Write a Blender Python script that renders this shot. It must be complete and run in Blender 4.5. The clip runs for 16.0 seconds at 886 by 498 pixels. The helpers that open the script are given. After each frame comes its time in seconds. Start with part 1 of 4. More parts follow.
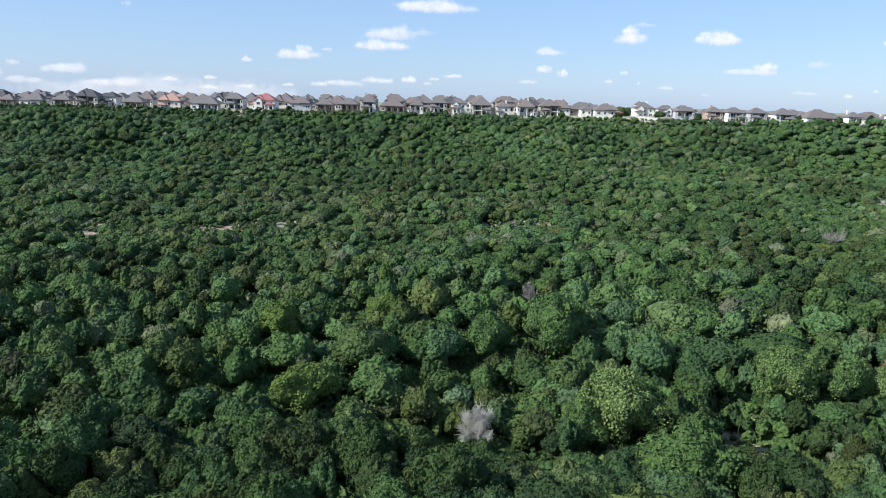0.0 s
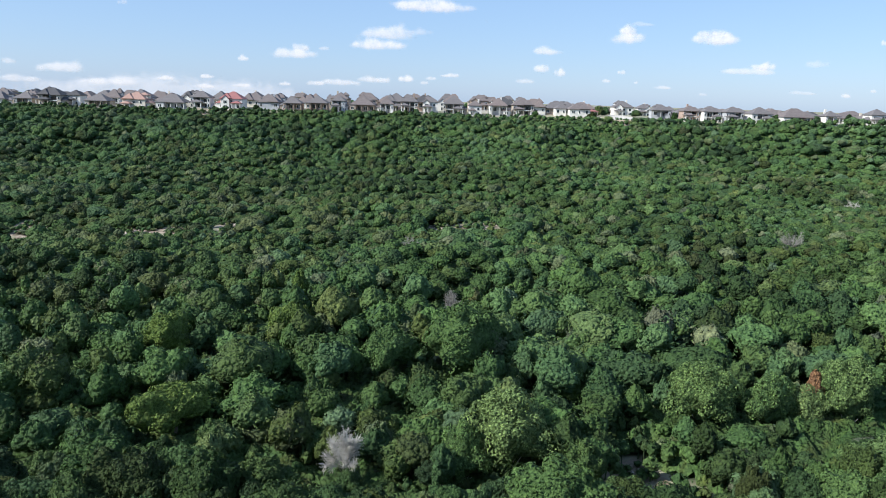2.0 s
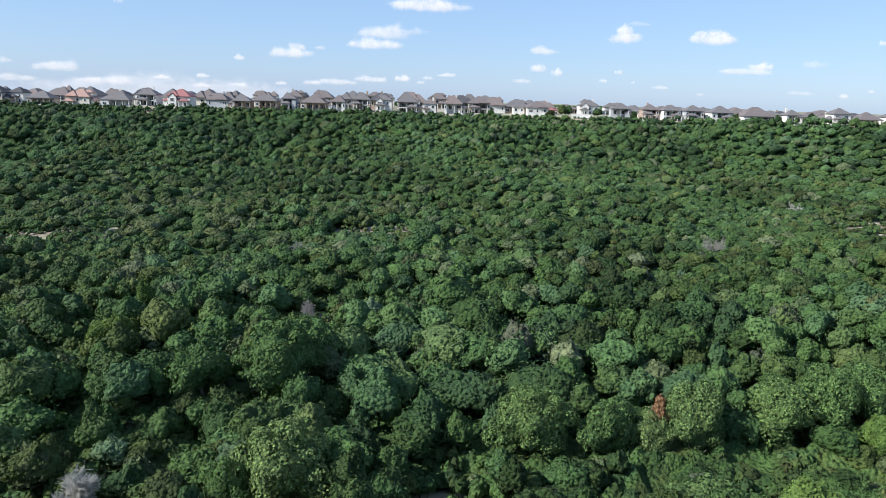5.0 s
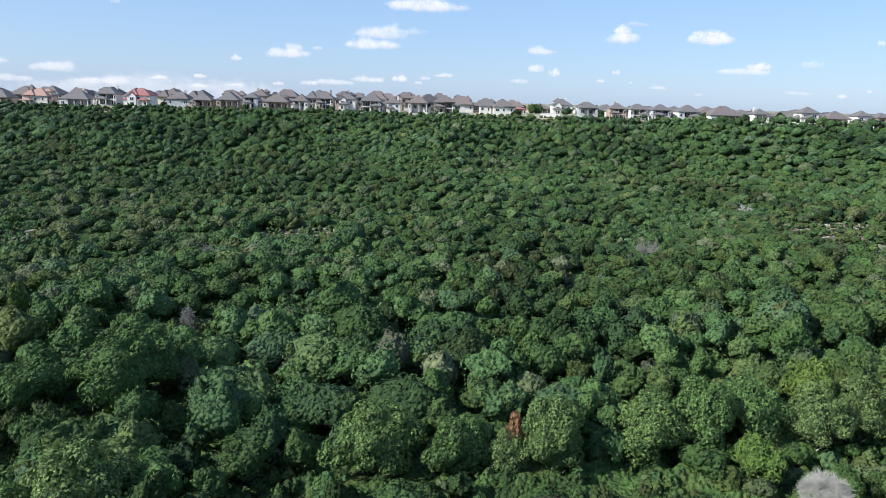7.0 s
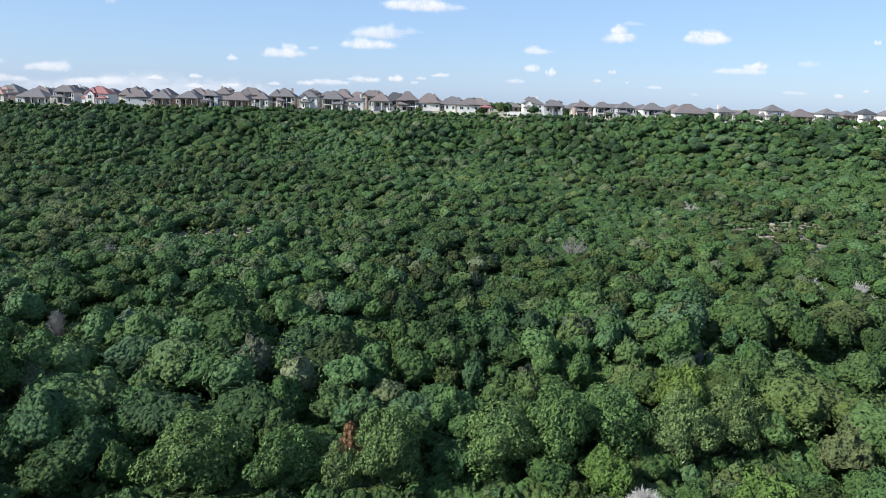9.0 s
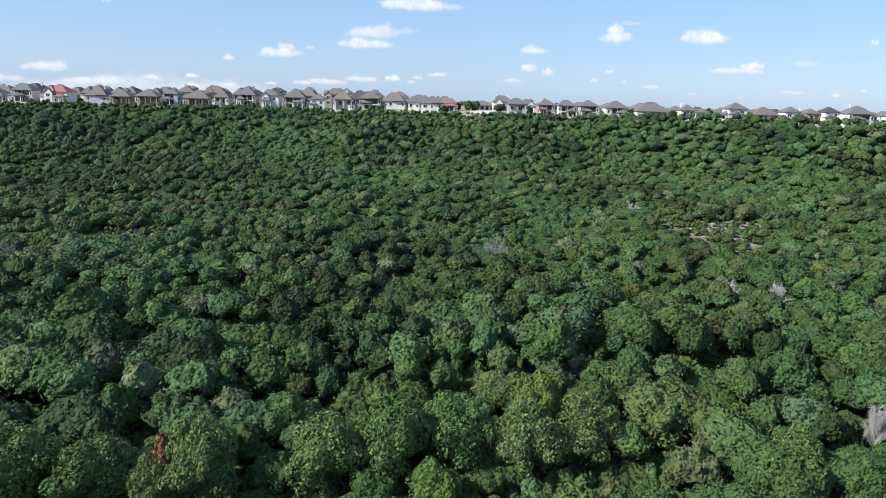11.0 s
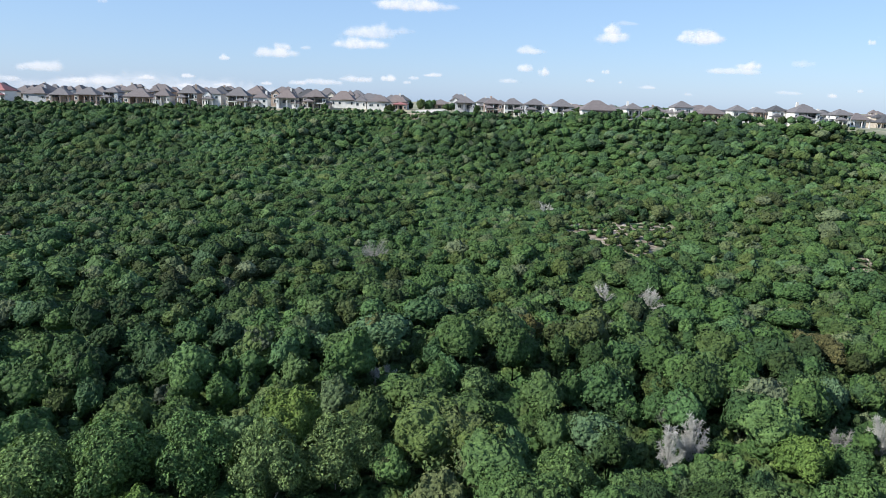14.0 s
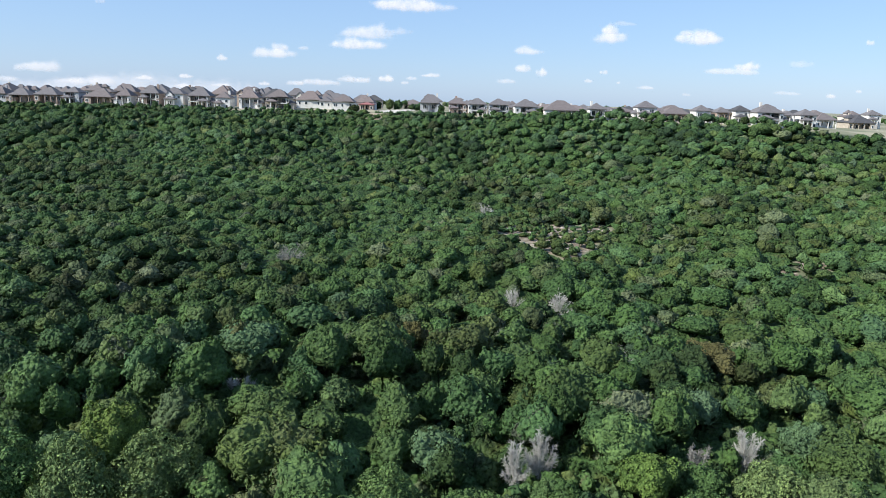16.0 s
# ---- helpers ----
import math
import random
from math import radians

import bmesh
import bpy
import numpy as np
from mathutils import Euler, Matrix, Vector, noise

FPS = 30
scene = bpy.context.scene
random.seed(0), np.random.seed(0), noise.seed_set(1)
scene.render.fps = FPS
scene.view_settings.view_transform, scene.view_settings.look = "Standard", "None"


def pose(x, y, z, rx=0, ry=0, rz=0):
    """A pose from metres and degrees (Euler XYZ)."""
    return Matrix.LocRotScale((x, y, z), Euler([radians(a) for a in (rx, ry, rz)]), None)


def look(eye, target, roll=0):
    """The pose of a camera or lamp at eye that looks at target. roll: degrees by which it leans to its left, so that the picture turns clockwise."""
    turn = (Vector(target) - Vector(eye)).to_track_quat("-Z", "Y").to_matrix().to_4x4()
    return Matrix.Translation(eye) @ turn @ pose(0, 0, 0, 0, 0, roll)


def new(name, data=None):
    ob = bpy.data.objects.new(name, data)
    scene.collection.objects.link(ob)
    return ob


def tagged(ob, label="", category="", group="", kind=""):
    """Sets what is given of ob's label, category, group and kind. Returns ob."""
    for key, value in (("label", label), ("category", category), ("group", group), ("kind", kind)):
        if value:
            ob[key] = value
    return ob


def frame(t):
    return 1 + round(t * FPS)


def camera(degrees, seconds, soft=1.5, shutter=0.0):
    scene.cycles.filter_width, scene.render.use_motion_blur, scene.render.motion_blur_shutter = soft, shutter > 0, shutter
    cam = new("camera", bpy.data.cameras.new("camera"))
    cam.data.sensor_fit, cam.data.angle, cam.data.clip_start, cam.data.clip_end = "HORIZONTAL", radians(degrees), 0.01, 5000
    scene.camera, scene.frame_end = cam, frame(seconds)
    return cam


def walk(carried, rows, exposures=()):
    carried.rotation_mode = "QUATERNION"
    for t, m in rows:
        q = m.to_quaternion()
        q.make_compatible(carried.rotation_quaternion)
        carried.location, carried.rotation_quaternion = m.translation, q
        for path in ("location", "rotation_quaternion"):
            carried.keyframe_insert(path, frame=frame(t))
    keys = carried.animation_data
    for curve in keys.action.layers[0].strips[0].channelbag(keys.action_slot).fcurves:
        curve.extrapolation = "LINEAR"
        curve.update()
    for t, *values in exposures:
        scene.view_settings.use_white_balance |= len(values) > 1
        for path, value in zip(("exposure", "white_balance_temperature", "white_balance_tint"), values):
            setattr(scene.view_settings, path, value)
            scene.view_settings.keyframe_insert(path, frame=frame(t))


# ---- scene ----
cam = camera(63.8, 16.0, soft=0.5)
METRES, EYE, TILT, LEAN, TURN = 160.0, 60.0, -11.84, -1.65, 0.0
ROWS = [
    (0.0, 0.0, 0.0, 0.0, -0.0, 0.0, -0.0),
    (0.5, 0.0261, 0.0122, 0.002, -0.02, -0.01, -0.0),
    (1.0, 0.0511, 0.0249, 0.0041, -0.03, -0.03, -0.01),
    (1.5, 0.0773, 0.0386, 0.0063, -0.02, -0.04, -0.02),
    (2.0, 0.1037, 0.0524, 0.0086, -0.04, -0.05, -0.03),
    (2.5, 0.1292, 0.0653, 0.0104, -0.04, -0.06, -0.06),
    (3.0, 0.1562, 0.078, 0.0123, -0.04, -0.07, -0.08),
    (3.5, 0.1839, 0.0899, 0.0137, -0.02, -0.08, -0.1),
    (4.0, 0.2112, 0.101, 0.0148, -0.01, -0.08, -0.13),
    (6.5, 0.3663, 0.1546, 0.0203, 0.05, -0.03, -0.12),
    (7.0, 0.3969, 0.1646, 0.0211, 0.07, -0.03, -0.12),
    (7.5, 0.4285, 0.1744, 0.0213, 0.07, -0.04, -0.08),
    (8.0, 0.4598, 0.1835, 0.0213, 0.06, -0.04, -0.09),
    (8.5, 0.4911, 0.1922, 0.0213, 0.05, -0.03, -0.08),
    (9.0, 0.5212, 0.1999, 0.0214, 0.03, -0.02, -0.08),
    (11.5, 0.6779, 0.2364, 0.0231, 0.03, -0.05, -0.07),
    (12.0, 0.708, 0.2441, 0.0238, 0.04, -0.05, -0.08),
    (12.5, 0.7393, 0.2526, 0.0247, 0.05, -0.04, -0.08),
    (13.0, 0.77, 0.2609, 0.0255, 0.05, -0.04, -0.09),
    (13.5, 0.7992, 0.2684, 0.0258, 0.07, -0.02, -0.09),
    (14.0, 0.8294, 0.2762, 0.0262, 0.08, -0.01, -0.09),
    (14.5, 0.8595, 0.2834, 0.0272, 0.1, 0.01, -0.1),
    (15.0, 0.8882, 0.29, 0.0284, 0.1, 0.0, -0.08),
    (15.5, 0.9182, 0.2967, 0.0294, 0.12, 0.01, -0.09),
    (16.0, 0.9483, 0.3034, 0.0308, 0.15, 0.02, -0.1),
]
walk(cam, [(t, pose(0, 0, EYE, TILT, LEAN, TURN) @ pose(METRES * x, METRES * y, METRES * z, 90 + pitch, roll, yaw)) for t, x, y, z, yaw, pitch, roll in ROWS],
     exposures=[(0.0, 0.65, 6200, 8.0), (16.0, 0.65, 6200, 8.0)])

# ---------------------------------------------------------------- sky and sun
SUN = Vector((-0.82, -0.36, 0.68)).normalized()      # towards the sun
world = bpy.data.worlds.new("sky")
scene.world = world
world.use_nodes = True
wn = world.node_tree.nodes
sky = wn.new("ShaderNodeTexSky")
sky.sky_type = 'NISHITA'
sky.sun_disc = False
sky.sun_elevation = math.asin(SUN.z)
sky.sun_rotation = math.atan2(SUN.x, SUN.y)
sky.altitude, sky.air_density, sky.dust_density, sky.ozone_density = 300, 1.0, 0.6, 3.0
wn["Background"].inputs[1].default_value = 0.076
haze = wn.new("ShaderNodeMix")
haze.data_type = 'RGBA'
haze.inputs[0].default_value = 0.45
haze.inputs[7].default_value = (4.2, 6.2, 10.0, 1)     # summer haze
world.node_tree.links.new(sky.outputs[0], haze.inputs[6])
world.node_tree.links.new(haze.outputs[2], wn["Background"].inputs[0])
lamp = bpy.data.lights.new("sun", 'SUN')
lamp.energy, lamp.angle, lamp.color = 5.0, radians(0.53), (1.0, 0.95, 0.87)
new("sun", lamp).matrix_world = look(SUN * 300, (0, 0, 0))


# ---------------------------------------------------------------- materials
def material(name, rough=0.8):
    m = bpy.data.materials.new(name)
    m.use_nodes = True
    b = m.node_tree.nodes["Principled BSDF"]
    b.inputs["Roughness"].default_value = rough
    return m, m.node_tree.nodes, m.node_tree.links, b


def ramp(nodes, stops):
    r = nodes.new("ShaderNodeValToRGB")
    e = r.color_ramp.elements
    while len(e) < len(stops):
        e.new(0.5)
    for i, (p, c) in enumerate(stops):
        e[i].position, e[i].color = p, (*c, 1)
    return r


def noise_node(nodes, links, scale, detail=4.0, space="Object"):
    co = nodes.new("ShaderNodeTexCoord")
    n = nodes.new("ShaderNodeTexNoise")
    n.inputs["Scale"].default_value, n.inputs["Detail"].default_value = scale, detail
    links.new(co.outputs[space], n.inputs["Vector"])
    return n


def mix(nodes, links, a, b, fac, mode='MIX'):
    m = nodes.new("ShaderNodeMix")
    m.data_type, m.blend_type = 'RGBA', mode
    for sock, v in ((m.inputs[6], a), (m.inputs[7], b), (m.inputs[0], fac)):
        if isinstance(v, (int, float)):
            sock.default_value = v
        elif isinstance(v, tuple):
            sock.default_value = (*v, 1)
        else:
            links.new(v, sock)
    return m.outputs[2]


def surface(name, base, dark, scale, rough=0.8, bump=0.0, fine=None):
    """A plain weathered surface: two colours mixed by coarse and fine noise, with relief."""
    m, n, l, b = material(name, rough)
    a = noise_node(n, l, scale, 5)
    c = noise_node(n, l, fine or scale * 9, 3)
    r = ramp(n, [(0.3, dark), (0.7, base)])
    add = n.new("ShaderNodeMath")
    add.operation = 'MULTIPLY_ADD'
    l.new(c.outputs[0], add.inputs[0])
    add.inputs[1].default_value = 0.35
    l.new(a.outputs[0], add.inputs[2])
    sub = n.new("ShaderNodeMath")
    sub.operation = 'SUBTRACT'
    l.new(add.outputs[0], sub.inputs[0])
    sub.inputs[1].default_value = 0.175
    l.new(sub.outputs[0], r.inputs[0])
    l.new(r.outputs[0], b.inputs["Base Color"])
    if bump:
        bm_ = n.new("ShaderNodeBump")
        bm_.inputs["Strength"].default_value, bm_.inputs["Distance"].default_value = 0.6, bump
        l.new(c.outputs[0], bm_.inputs["Height"])
        l.new(bm_.outputs[0], b.inputs["Normal"])
    return m


def leaf_material(name, stops, source, through_leaf=0.08, lively=1.0):
    """Foliage: a tone and a hue for each tree (from its own random number, or the woods' attributes), clumps of leaves
    and a fine mottle with the shade between leaves put into its colour.
    """
    m, n, l, b = material(name, 0.7)
    single = source == "object"
    if single:
        tone = n.new("ShaderNodeObjectInfo").outputs["Random"]
        spread = n.new("ShaderNodeMath")
        spread.operation = 'MULTIPLY'
        spread.inputs[1].default_value = 37.7
        l.new(tone, spread.inputs[0])
        wrap = n.new("ShaderNodeMath")
        wrap.operation = 'FRACT'
        l.new(spread.outputs[0], wrap.inputs[0])
        narrow = n.new("ShaderNodeMath")
        narrow.operation = 'MULTIPLY_ADD'
        narrow.inputs[1].default_value, narrow.inputs[2].default_value = 0.70, 0.10
        l.new(wrap.outputs[0], narrow.inputs[0])
        hue = narrow.outputs[0]
    else:
        at, ah = n.new("ShaderNodeAttribute"), n.new("ShaderNodeAttribute")
        at.attribute_name, ah.attribute_name = "tone", "hue"
        tone, hue = at.outputs["Fac"], ah.outputs["Fac"]
    r = ramp(n, stops)
    if single and len(stops) > 3:
        deep = n.new("ShaderNodeMath")
        deep.operation = 'POWER'
        deep.inputs[1].default_value = 1.5
        l.new(tone, deep.inputs[0])
        tone = deep.outputs[0]
    l.new(tone, r.inputs[0])
    tint = ramp(n, HUES if len(stops) > 3 else [(0.0, (1.0, 1.0, 1.0)), (1.0, (1.06, 1.0, 0.9))])
    l.new(hue, tint.inputs[0])
    col = mix(n, l, r.outputs[0], tint.outputs[0], 1.0, 'MULTIPLY')
    isl = n.new("ShaderNodeNewGeometry").outputs["Random Per Island"]
    k = 0.15 * lively
    v = ramp(n, [(0.0, (1 - k, 1 - k, 1 - k)), (0.6, (1.0, 1.0, 1.0)), (1.0, (1 + 1.2 * k, 1 + 1.1 * k, 1 + 0.8 * k))])
    l.new(isl, v.inputs[0])
    col = mix(n, l, col, v.outputs[0], 1.0, 'MULTIPLY')
    col = mix(n, l, col, LEAF_GAIN, 1.0, 'MULTIPLY')
    pos = n.new("ShaderNodeNewGeometry").outputs["Position"]
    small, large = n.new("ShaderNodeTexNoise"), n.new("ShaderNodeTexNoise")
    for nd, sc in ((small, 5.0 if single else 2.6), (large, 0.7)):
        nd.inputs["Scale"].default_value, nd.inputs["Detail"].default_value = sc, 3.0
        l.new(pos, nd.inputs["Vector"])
    # fine leaf mottle; its dark end paints the shade of gaps between leaves
    gap_grain = ramp(n, [(0.36, (0.72, 0.73, 0.75)), (0.5, (1.0, 1.0, 1.0)), (0.64, (1.28, 1.26, 1.18))])
    l.new(small.outputs[0], gap_grain.inputs[0])
    col = mix(n, l, col, gap_grain.outputs[0], 1.0, 'MULTIPLY')
    patch = ramp(n, [(0.38, (0.84, 0.86, 0.88)), (0.62, (1.18, 1.15, 1.10))])
    l.new(large.outputs[0], patch.inputs[0])
    col = mix(n, l, col, patch.outputs[0], 1.0, 'MULTIPLY')
    bp = n.new("ShaderNodeBump")
    bp.inputs["Strength"].default_value, bp.inputs["Distance"].default_value = 0.8, 0.22 if single else 0.34
    l.new(small.outputs[0], bp.inputs["Height"])
    # clumps of leaves, about a metre across
    clump = n.new("ShaderNodeTexVoronoi")
    clump.feature = 'SMOOTH_F1'
    clump.inputs["Scale"].default_value, clump.inputs["Smoothness"].default_value = (2.0, 0.25) if single else (1.35, 0.25)
    l.new(pos, clump.inputs["Vector"])
    cb = n.new("ShaderNodeBump")
    cb.invert = True
    cb.inputs["Strength"].default_value, cb.inputs["Distance"].default_value = 1.0, 0.62 if single else 0.8
    l.new(clump.outputs["Distance"], cb.inputs["Height"])
    l.new(cb.outputs[0], bp.inputs["Normal"])
    l.new(bp.outputs[0], b.inputs["Normal"])
    l.new(col, b.inputs["Base Color"])
    b.inputs["Specular IOR Level"].default_value = 0.12
    b.inputs["Diffuse Roughness"].default_value = 0.5
    tr = n.new("ShaderNodeBsdfTranslucent")
    l.new(mix(n, l, col, (1.25, 1.3, 0.7), 1.0, 'MULTIPLY'), tr.inputs[0])
    mx = n.new("ShaderNodeMixShader")
    mx.inputs[0].default_value = through_leaf
    l.new(b.outputs[0], mx.inputs[1])
    l.new(tr.outputs[0], mx.inputs[2])
    l.new(mx.outputs[0], n["Material Output"].inputs[0])
    return m


LEAF_GAIN = (1.55, 1.245, 1.73)
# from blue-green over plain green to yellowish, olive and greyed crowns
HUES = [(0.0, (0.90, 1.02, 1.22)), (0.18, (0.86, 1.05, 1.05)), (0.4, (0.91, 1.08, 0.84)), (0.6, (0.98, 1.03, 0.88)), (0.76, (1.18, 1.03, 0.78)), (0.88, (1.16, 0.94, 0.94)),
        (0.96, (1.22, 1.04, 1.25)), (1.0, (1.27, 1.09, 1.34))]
OAK = [(0.0, (0.022, 0.043, 0.013)), (0.25, (0.034, 0.068, 0.019)), (0.5, (0.044, 0.088, 0.025)), (0.75, (0.056, 0.104, 0.032)), (1.0, (0.074, 0.124, 0.044))]
JUNIPER = [(0.0, (0.021, 0.040, 0.014)), (0.4, (0.031, 0.060, 0.020)), (0.75, (0.041, 0.074, 0.030)), (1.0, (0.060, 0.090, 0.036))]
M_OAK = leaf_material("oak_leaves", OAK, "object")
M_JUNIPER = leaf_material("juniper_sprays", JUNIPER, "object")
M_WOODS = leaf_material("woods_leaves", OAK, "woods")
M_WOODS_J = leaf_material("woods_juniper", JUNIPER, "woods")
M_SYCAMORE = leaf_material("sycamore_leaves", [(0.0, (0.062, 0.140, 0.036)), (0.5, (0.077, 0.157, 0.042)), (1.0, (0.093, 0.170, 0.049))], "object", 0.10, 2.4)
M_RUST = leaf_material("rust_leaves", [(0.0, (0.150, 0.112, 0.048)), (1.0, (0.162, 0.116, 0.050))], "object", 0.08, 2.0)
M_BROWN = leaf_material("browned_leaves", [(0.0, (0.066, 0.084, 0.026)), (1.0, (0.074, 0.088, 0.028))], "object")
M_GOLD = leaf_material("golden_leaves", [(0.0, (0.064, 0.130, 0.024)), (1.0, (0.074, 0.140, 0.026))], "object")
M_LIME = leaf_material("bright_leaves", [(0.0, (0.058, 0.128, 0.024)), (1.0, (0.070, 0.142, 0.028))], "object")
M_FRESH = leaf_material("fresh_leaves", [(0.0, (0.042, 0.100, 0.026)), (0.5, (0.050, 0.114, 0.028)), (1.0, (0.062, 0.126, 0.036))], "object")
M_BARK = surface("bark", (0.20, 0.17, 0.14), (0.09, 0.075, 0.06), 2.0, 0.9, 0.02)
M_PALE_BARK = surface("pale_bark", (0.62, 0.58, 0.52), (0.35, 0.31, 0.27), 1.5, 0.85, 0.01)
M_DEAD = surface("dead_wood", (0.46, 0.445, 0.405), (0.30, 0.29, 0.262), 1.2, 0.9)
M_DEAD_DULL = surface("dull_dead_wood", (0.26, 0.25, 0.225), (0.16, 0.153, 0.14), 1.2, 0.9)


def ground_material():
    m, n, l, b = material("hill_soil", 0.95)
    a = noise_node(n, l, 0.05, 6)
    c = noise_node(n, l, 0.6, 6)
    soil = ramp(n, [(0.35, (0.10, 0.085, 0.05)), (0.5, (0.19, 0.15, 0.11)), (0.68, (0.33, 0.275, 0.22))])
    l.new(c.outputs[0], soil.inputs[0])
    brush = ramp(n, [(0.3, (0.022, 0.034, 0.015)), (0.52, (0.045, 0.066, 0.028)), (0.7, (0.080, 0.094, 0.048))])
    l.new(c.outputs[0], brush.inputs[0])
    turf = ramp(n, [(0.35, (0.12, 0.13, 0.07)), (0.7, (0.32, 0.29, 0.20))])
    l.new(a.outputs[0], turf.inputs[0])
    at = n.new("ShaderNodeAttribute")
    at.attribute_name = "tone"                       # 0 brush under trees, 0.5 turf of the rim, 1 bare stony soil
    lo = ramp(n, [(0.1, (0, 0, 0)), (0.45, (1, 1, 1))])
    hi = ramp(n, [(0.50, (0, 0, 0)), (0.62, (1, 1, 1))])
    l.new(at.outputs["Fac"], lo.inputs[0])
    l.new(at.outputs["Fac"], hi.inputs[0])
    first = mix(n, l, brush.outputs[0], turf.outputs[0], lo.outputs[0])
    l.new(mix(n, l, first, soil.outputs[0], hi.outputs[0]), b.inputs["Base Color"])
    bp = n.new("ShaderNodeBump")
    bp.inputs["Strength"].default_value, bp.inputs["Distance"].default_value = 0.8, 0.3
    l.new(c.outputs[0], bp.inputs["Height"])
    l.new(bp.outputs[0], b.inputs["Normal"])
    return m


M_GROUND = ground_material()
WALLS = {
    "white": surface("white_render_wall", (0.68, 0.66, 0.62), (0.56, 0.54, 0.51), 0.6, 0.85),
    "cream": surface("cream_stucco", (0.64, 0.58, 0.49), (0.53, 0.48, 0.40), 0.6, 0.85),
    "stone": surface("limestone_wall", (0.46, 0.40, 0.33), (0.30, 0.26, 0.21), 1.2, 0.9, 0.02),
    "tan": surface("tan_brick_wall", (0.40, 0.31, 0.25), (0.27, 0.21, 0.17), 1.2, 0.9, 0.02),
    "grey": surface("grey_siding", (0.42, 0.43, 0.45), (0.30, 0.31, 0.33), 0.8, 0.8),
    "clay_wall": surface("clay_stucco", (0.40, 0.30, 0.25), (0.31, 0.22, 0.18), 0.8, 0.85),
}
ROOFS = {
    "grey": surface("grey_shingles", (0.150, 0.139, 0.141), (0.098, 0.090, 0.092), 1.5, 0.9, 0.03, 6),
    "slate": surface("dark_shingles", (0.072, 0.071, 0.076), (0.045, 0.044, 0.048), 1.5, 0.9, 0.03, 6),
    "brown": surface("brown_shingles", (0.160, 0.136, 0.132), (0.104, 0.088, 0.086), 1.5, 0.9, 0.03, 6),
    "tan": surface("tan_shingles", (0.19, 0.155, 0.145), (0.125, 0.10, 0.095), 1.5, 0.9, 0.03, 6),
    "clay": surface("clay_tiles", (0.34, 0.215, 0.175), (0.26, 0.16, 0.13), 1.5, 0.85, 0.04, 6),
    "red": surface("red_tiles", (0.30, 0.125, 0.12), (0.22, 0.09, 0.085), 1.5, 0.85, 0.04, 6),
}
M_TRIM = surface("white_trim", (0.80, 0.79, 0.76), (0.68, 0.67, 0.64), 1.0, 0.6)
M_GLASS = material("window_glass", 0.06)[0]
M_GLASS.node_tree.nodes["Principled BSDF"].inputs["Base Color"].default_value = (0.03, 0.04, 0.05, 1)
M_CONCRETE = surface("pale_concrete", (0.55, 0.51, 0.45), (0.40, 0.37, 0.33), 0.3, 0.9)
M_ROCK = surface("pale_limestone", (0.44, 0.39, 0.33), (0.27, 0.24, 0.20), 0.8, 0.9, 0.03)
M_BLOCK = surface("limestone_blocks", (0.58, 0.50, 0.38), (0.42, 0.35, 0.26), 1.0, 0.9, 0.03)


# ---------------------------------------------------------------- mesh helpers
def mesh_of(name, verts, tris, mat, tone=None, smooth=False, hue=None, soft=None):
    me = bpy.data.meshes.new(name)
    verts, tris = np.asarray(verts, np.float32), np.asarray(tris, np.int32)
    me.vertices.add(len(verts))
    me.vertices.foreach_set("co", verts.ravel())
    me.loops.add(tris.size)
    me.loops.foreach_set("vertex_index", tris.ravel())
    me.polygons.add(len(tris))
    me.polygons.foreach_set("loop_start", np.arange(0, tris.size, 3, dtype=np.int32))
    if smooth:
        me.polygons.foreach_set("use_smooth", np.ones(len(tris), bool))
    if tone is not None:
        me.attributes.new("tone", 'FLOAT', 'POINT').data.foreach_set("value", np.asarray(tone, np.float32))
    if hue is not None:
        me.attributes.new("hue", 'FLOAT', 'POINT').data.foreach_set("value", np.asarray(hue, np.float32))
    if soft is not None:
        me.attributes.new("custom_normal", 'FLOAT_VECTOR', 'POINT').data.foreach_set("vector", np.asarray(soft, np.float32).ravel())
    me.materials.append(mat)
    me.update(calc_edges=True)
    return me


def child(name, me, parent, label="", at=None):
    ob = new(name, me)
    ob.parent = parent
    if at is not None:
        ob.matrix_basis = at
    if label:
        ob["label"] = label
    return ob


def part(name, bm, mat, parent, label=""):
    me = bpy.data.meshes.new(name)
    bm.to_mesh(me)
    bm.free()
    me.materials.append(mat)
    return child(name, me, parent, label)


def box(bm, x0, x1, y0, y1, z0, z1):
    v = [bm.verts.new((x, y, z)) for z in (z0, z1) for x, y in ((x0, y0), (x1, y0), (x1, y1), (x0, y1))]
    for f in ((3, 2, 1, 0), (4, 5, 6, 7), (0, 1, 5, 4), (1, 2, 6, 5), (2, 3, 7, 6), (3, 0, 4, 7)):
        bm.faces.new([v[i] for i in f])
    return bm


def join(pieces):
    vs, fs, o = [], [], 0
    for v, f in pieces:
        vs.append(v)
        fs.append(f + o)
        o += len(v)
    return np.concatenate(vs), np.concatenate(fs)


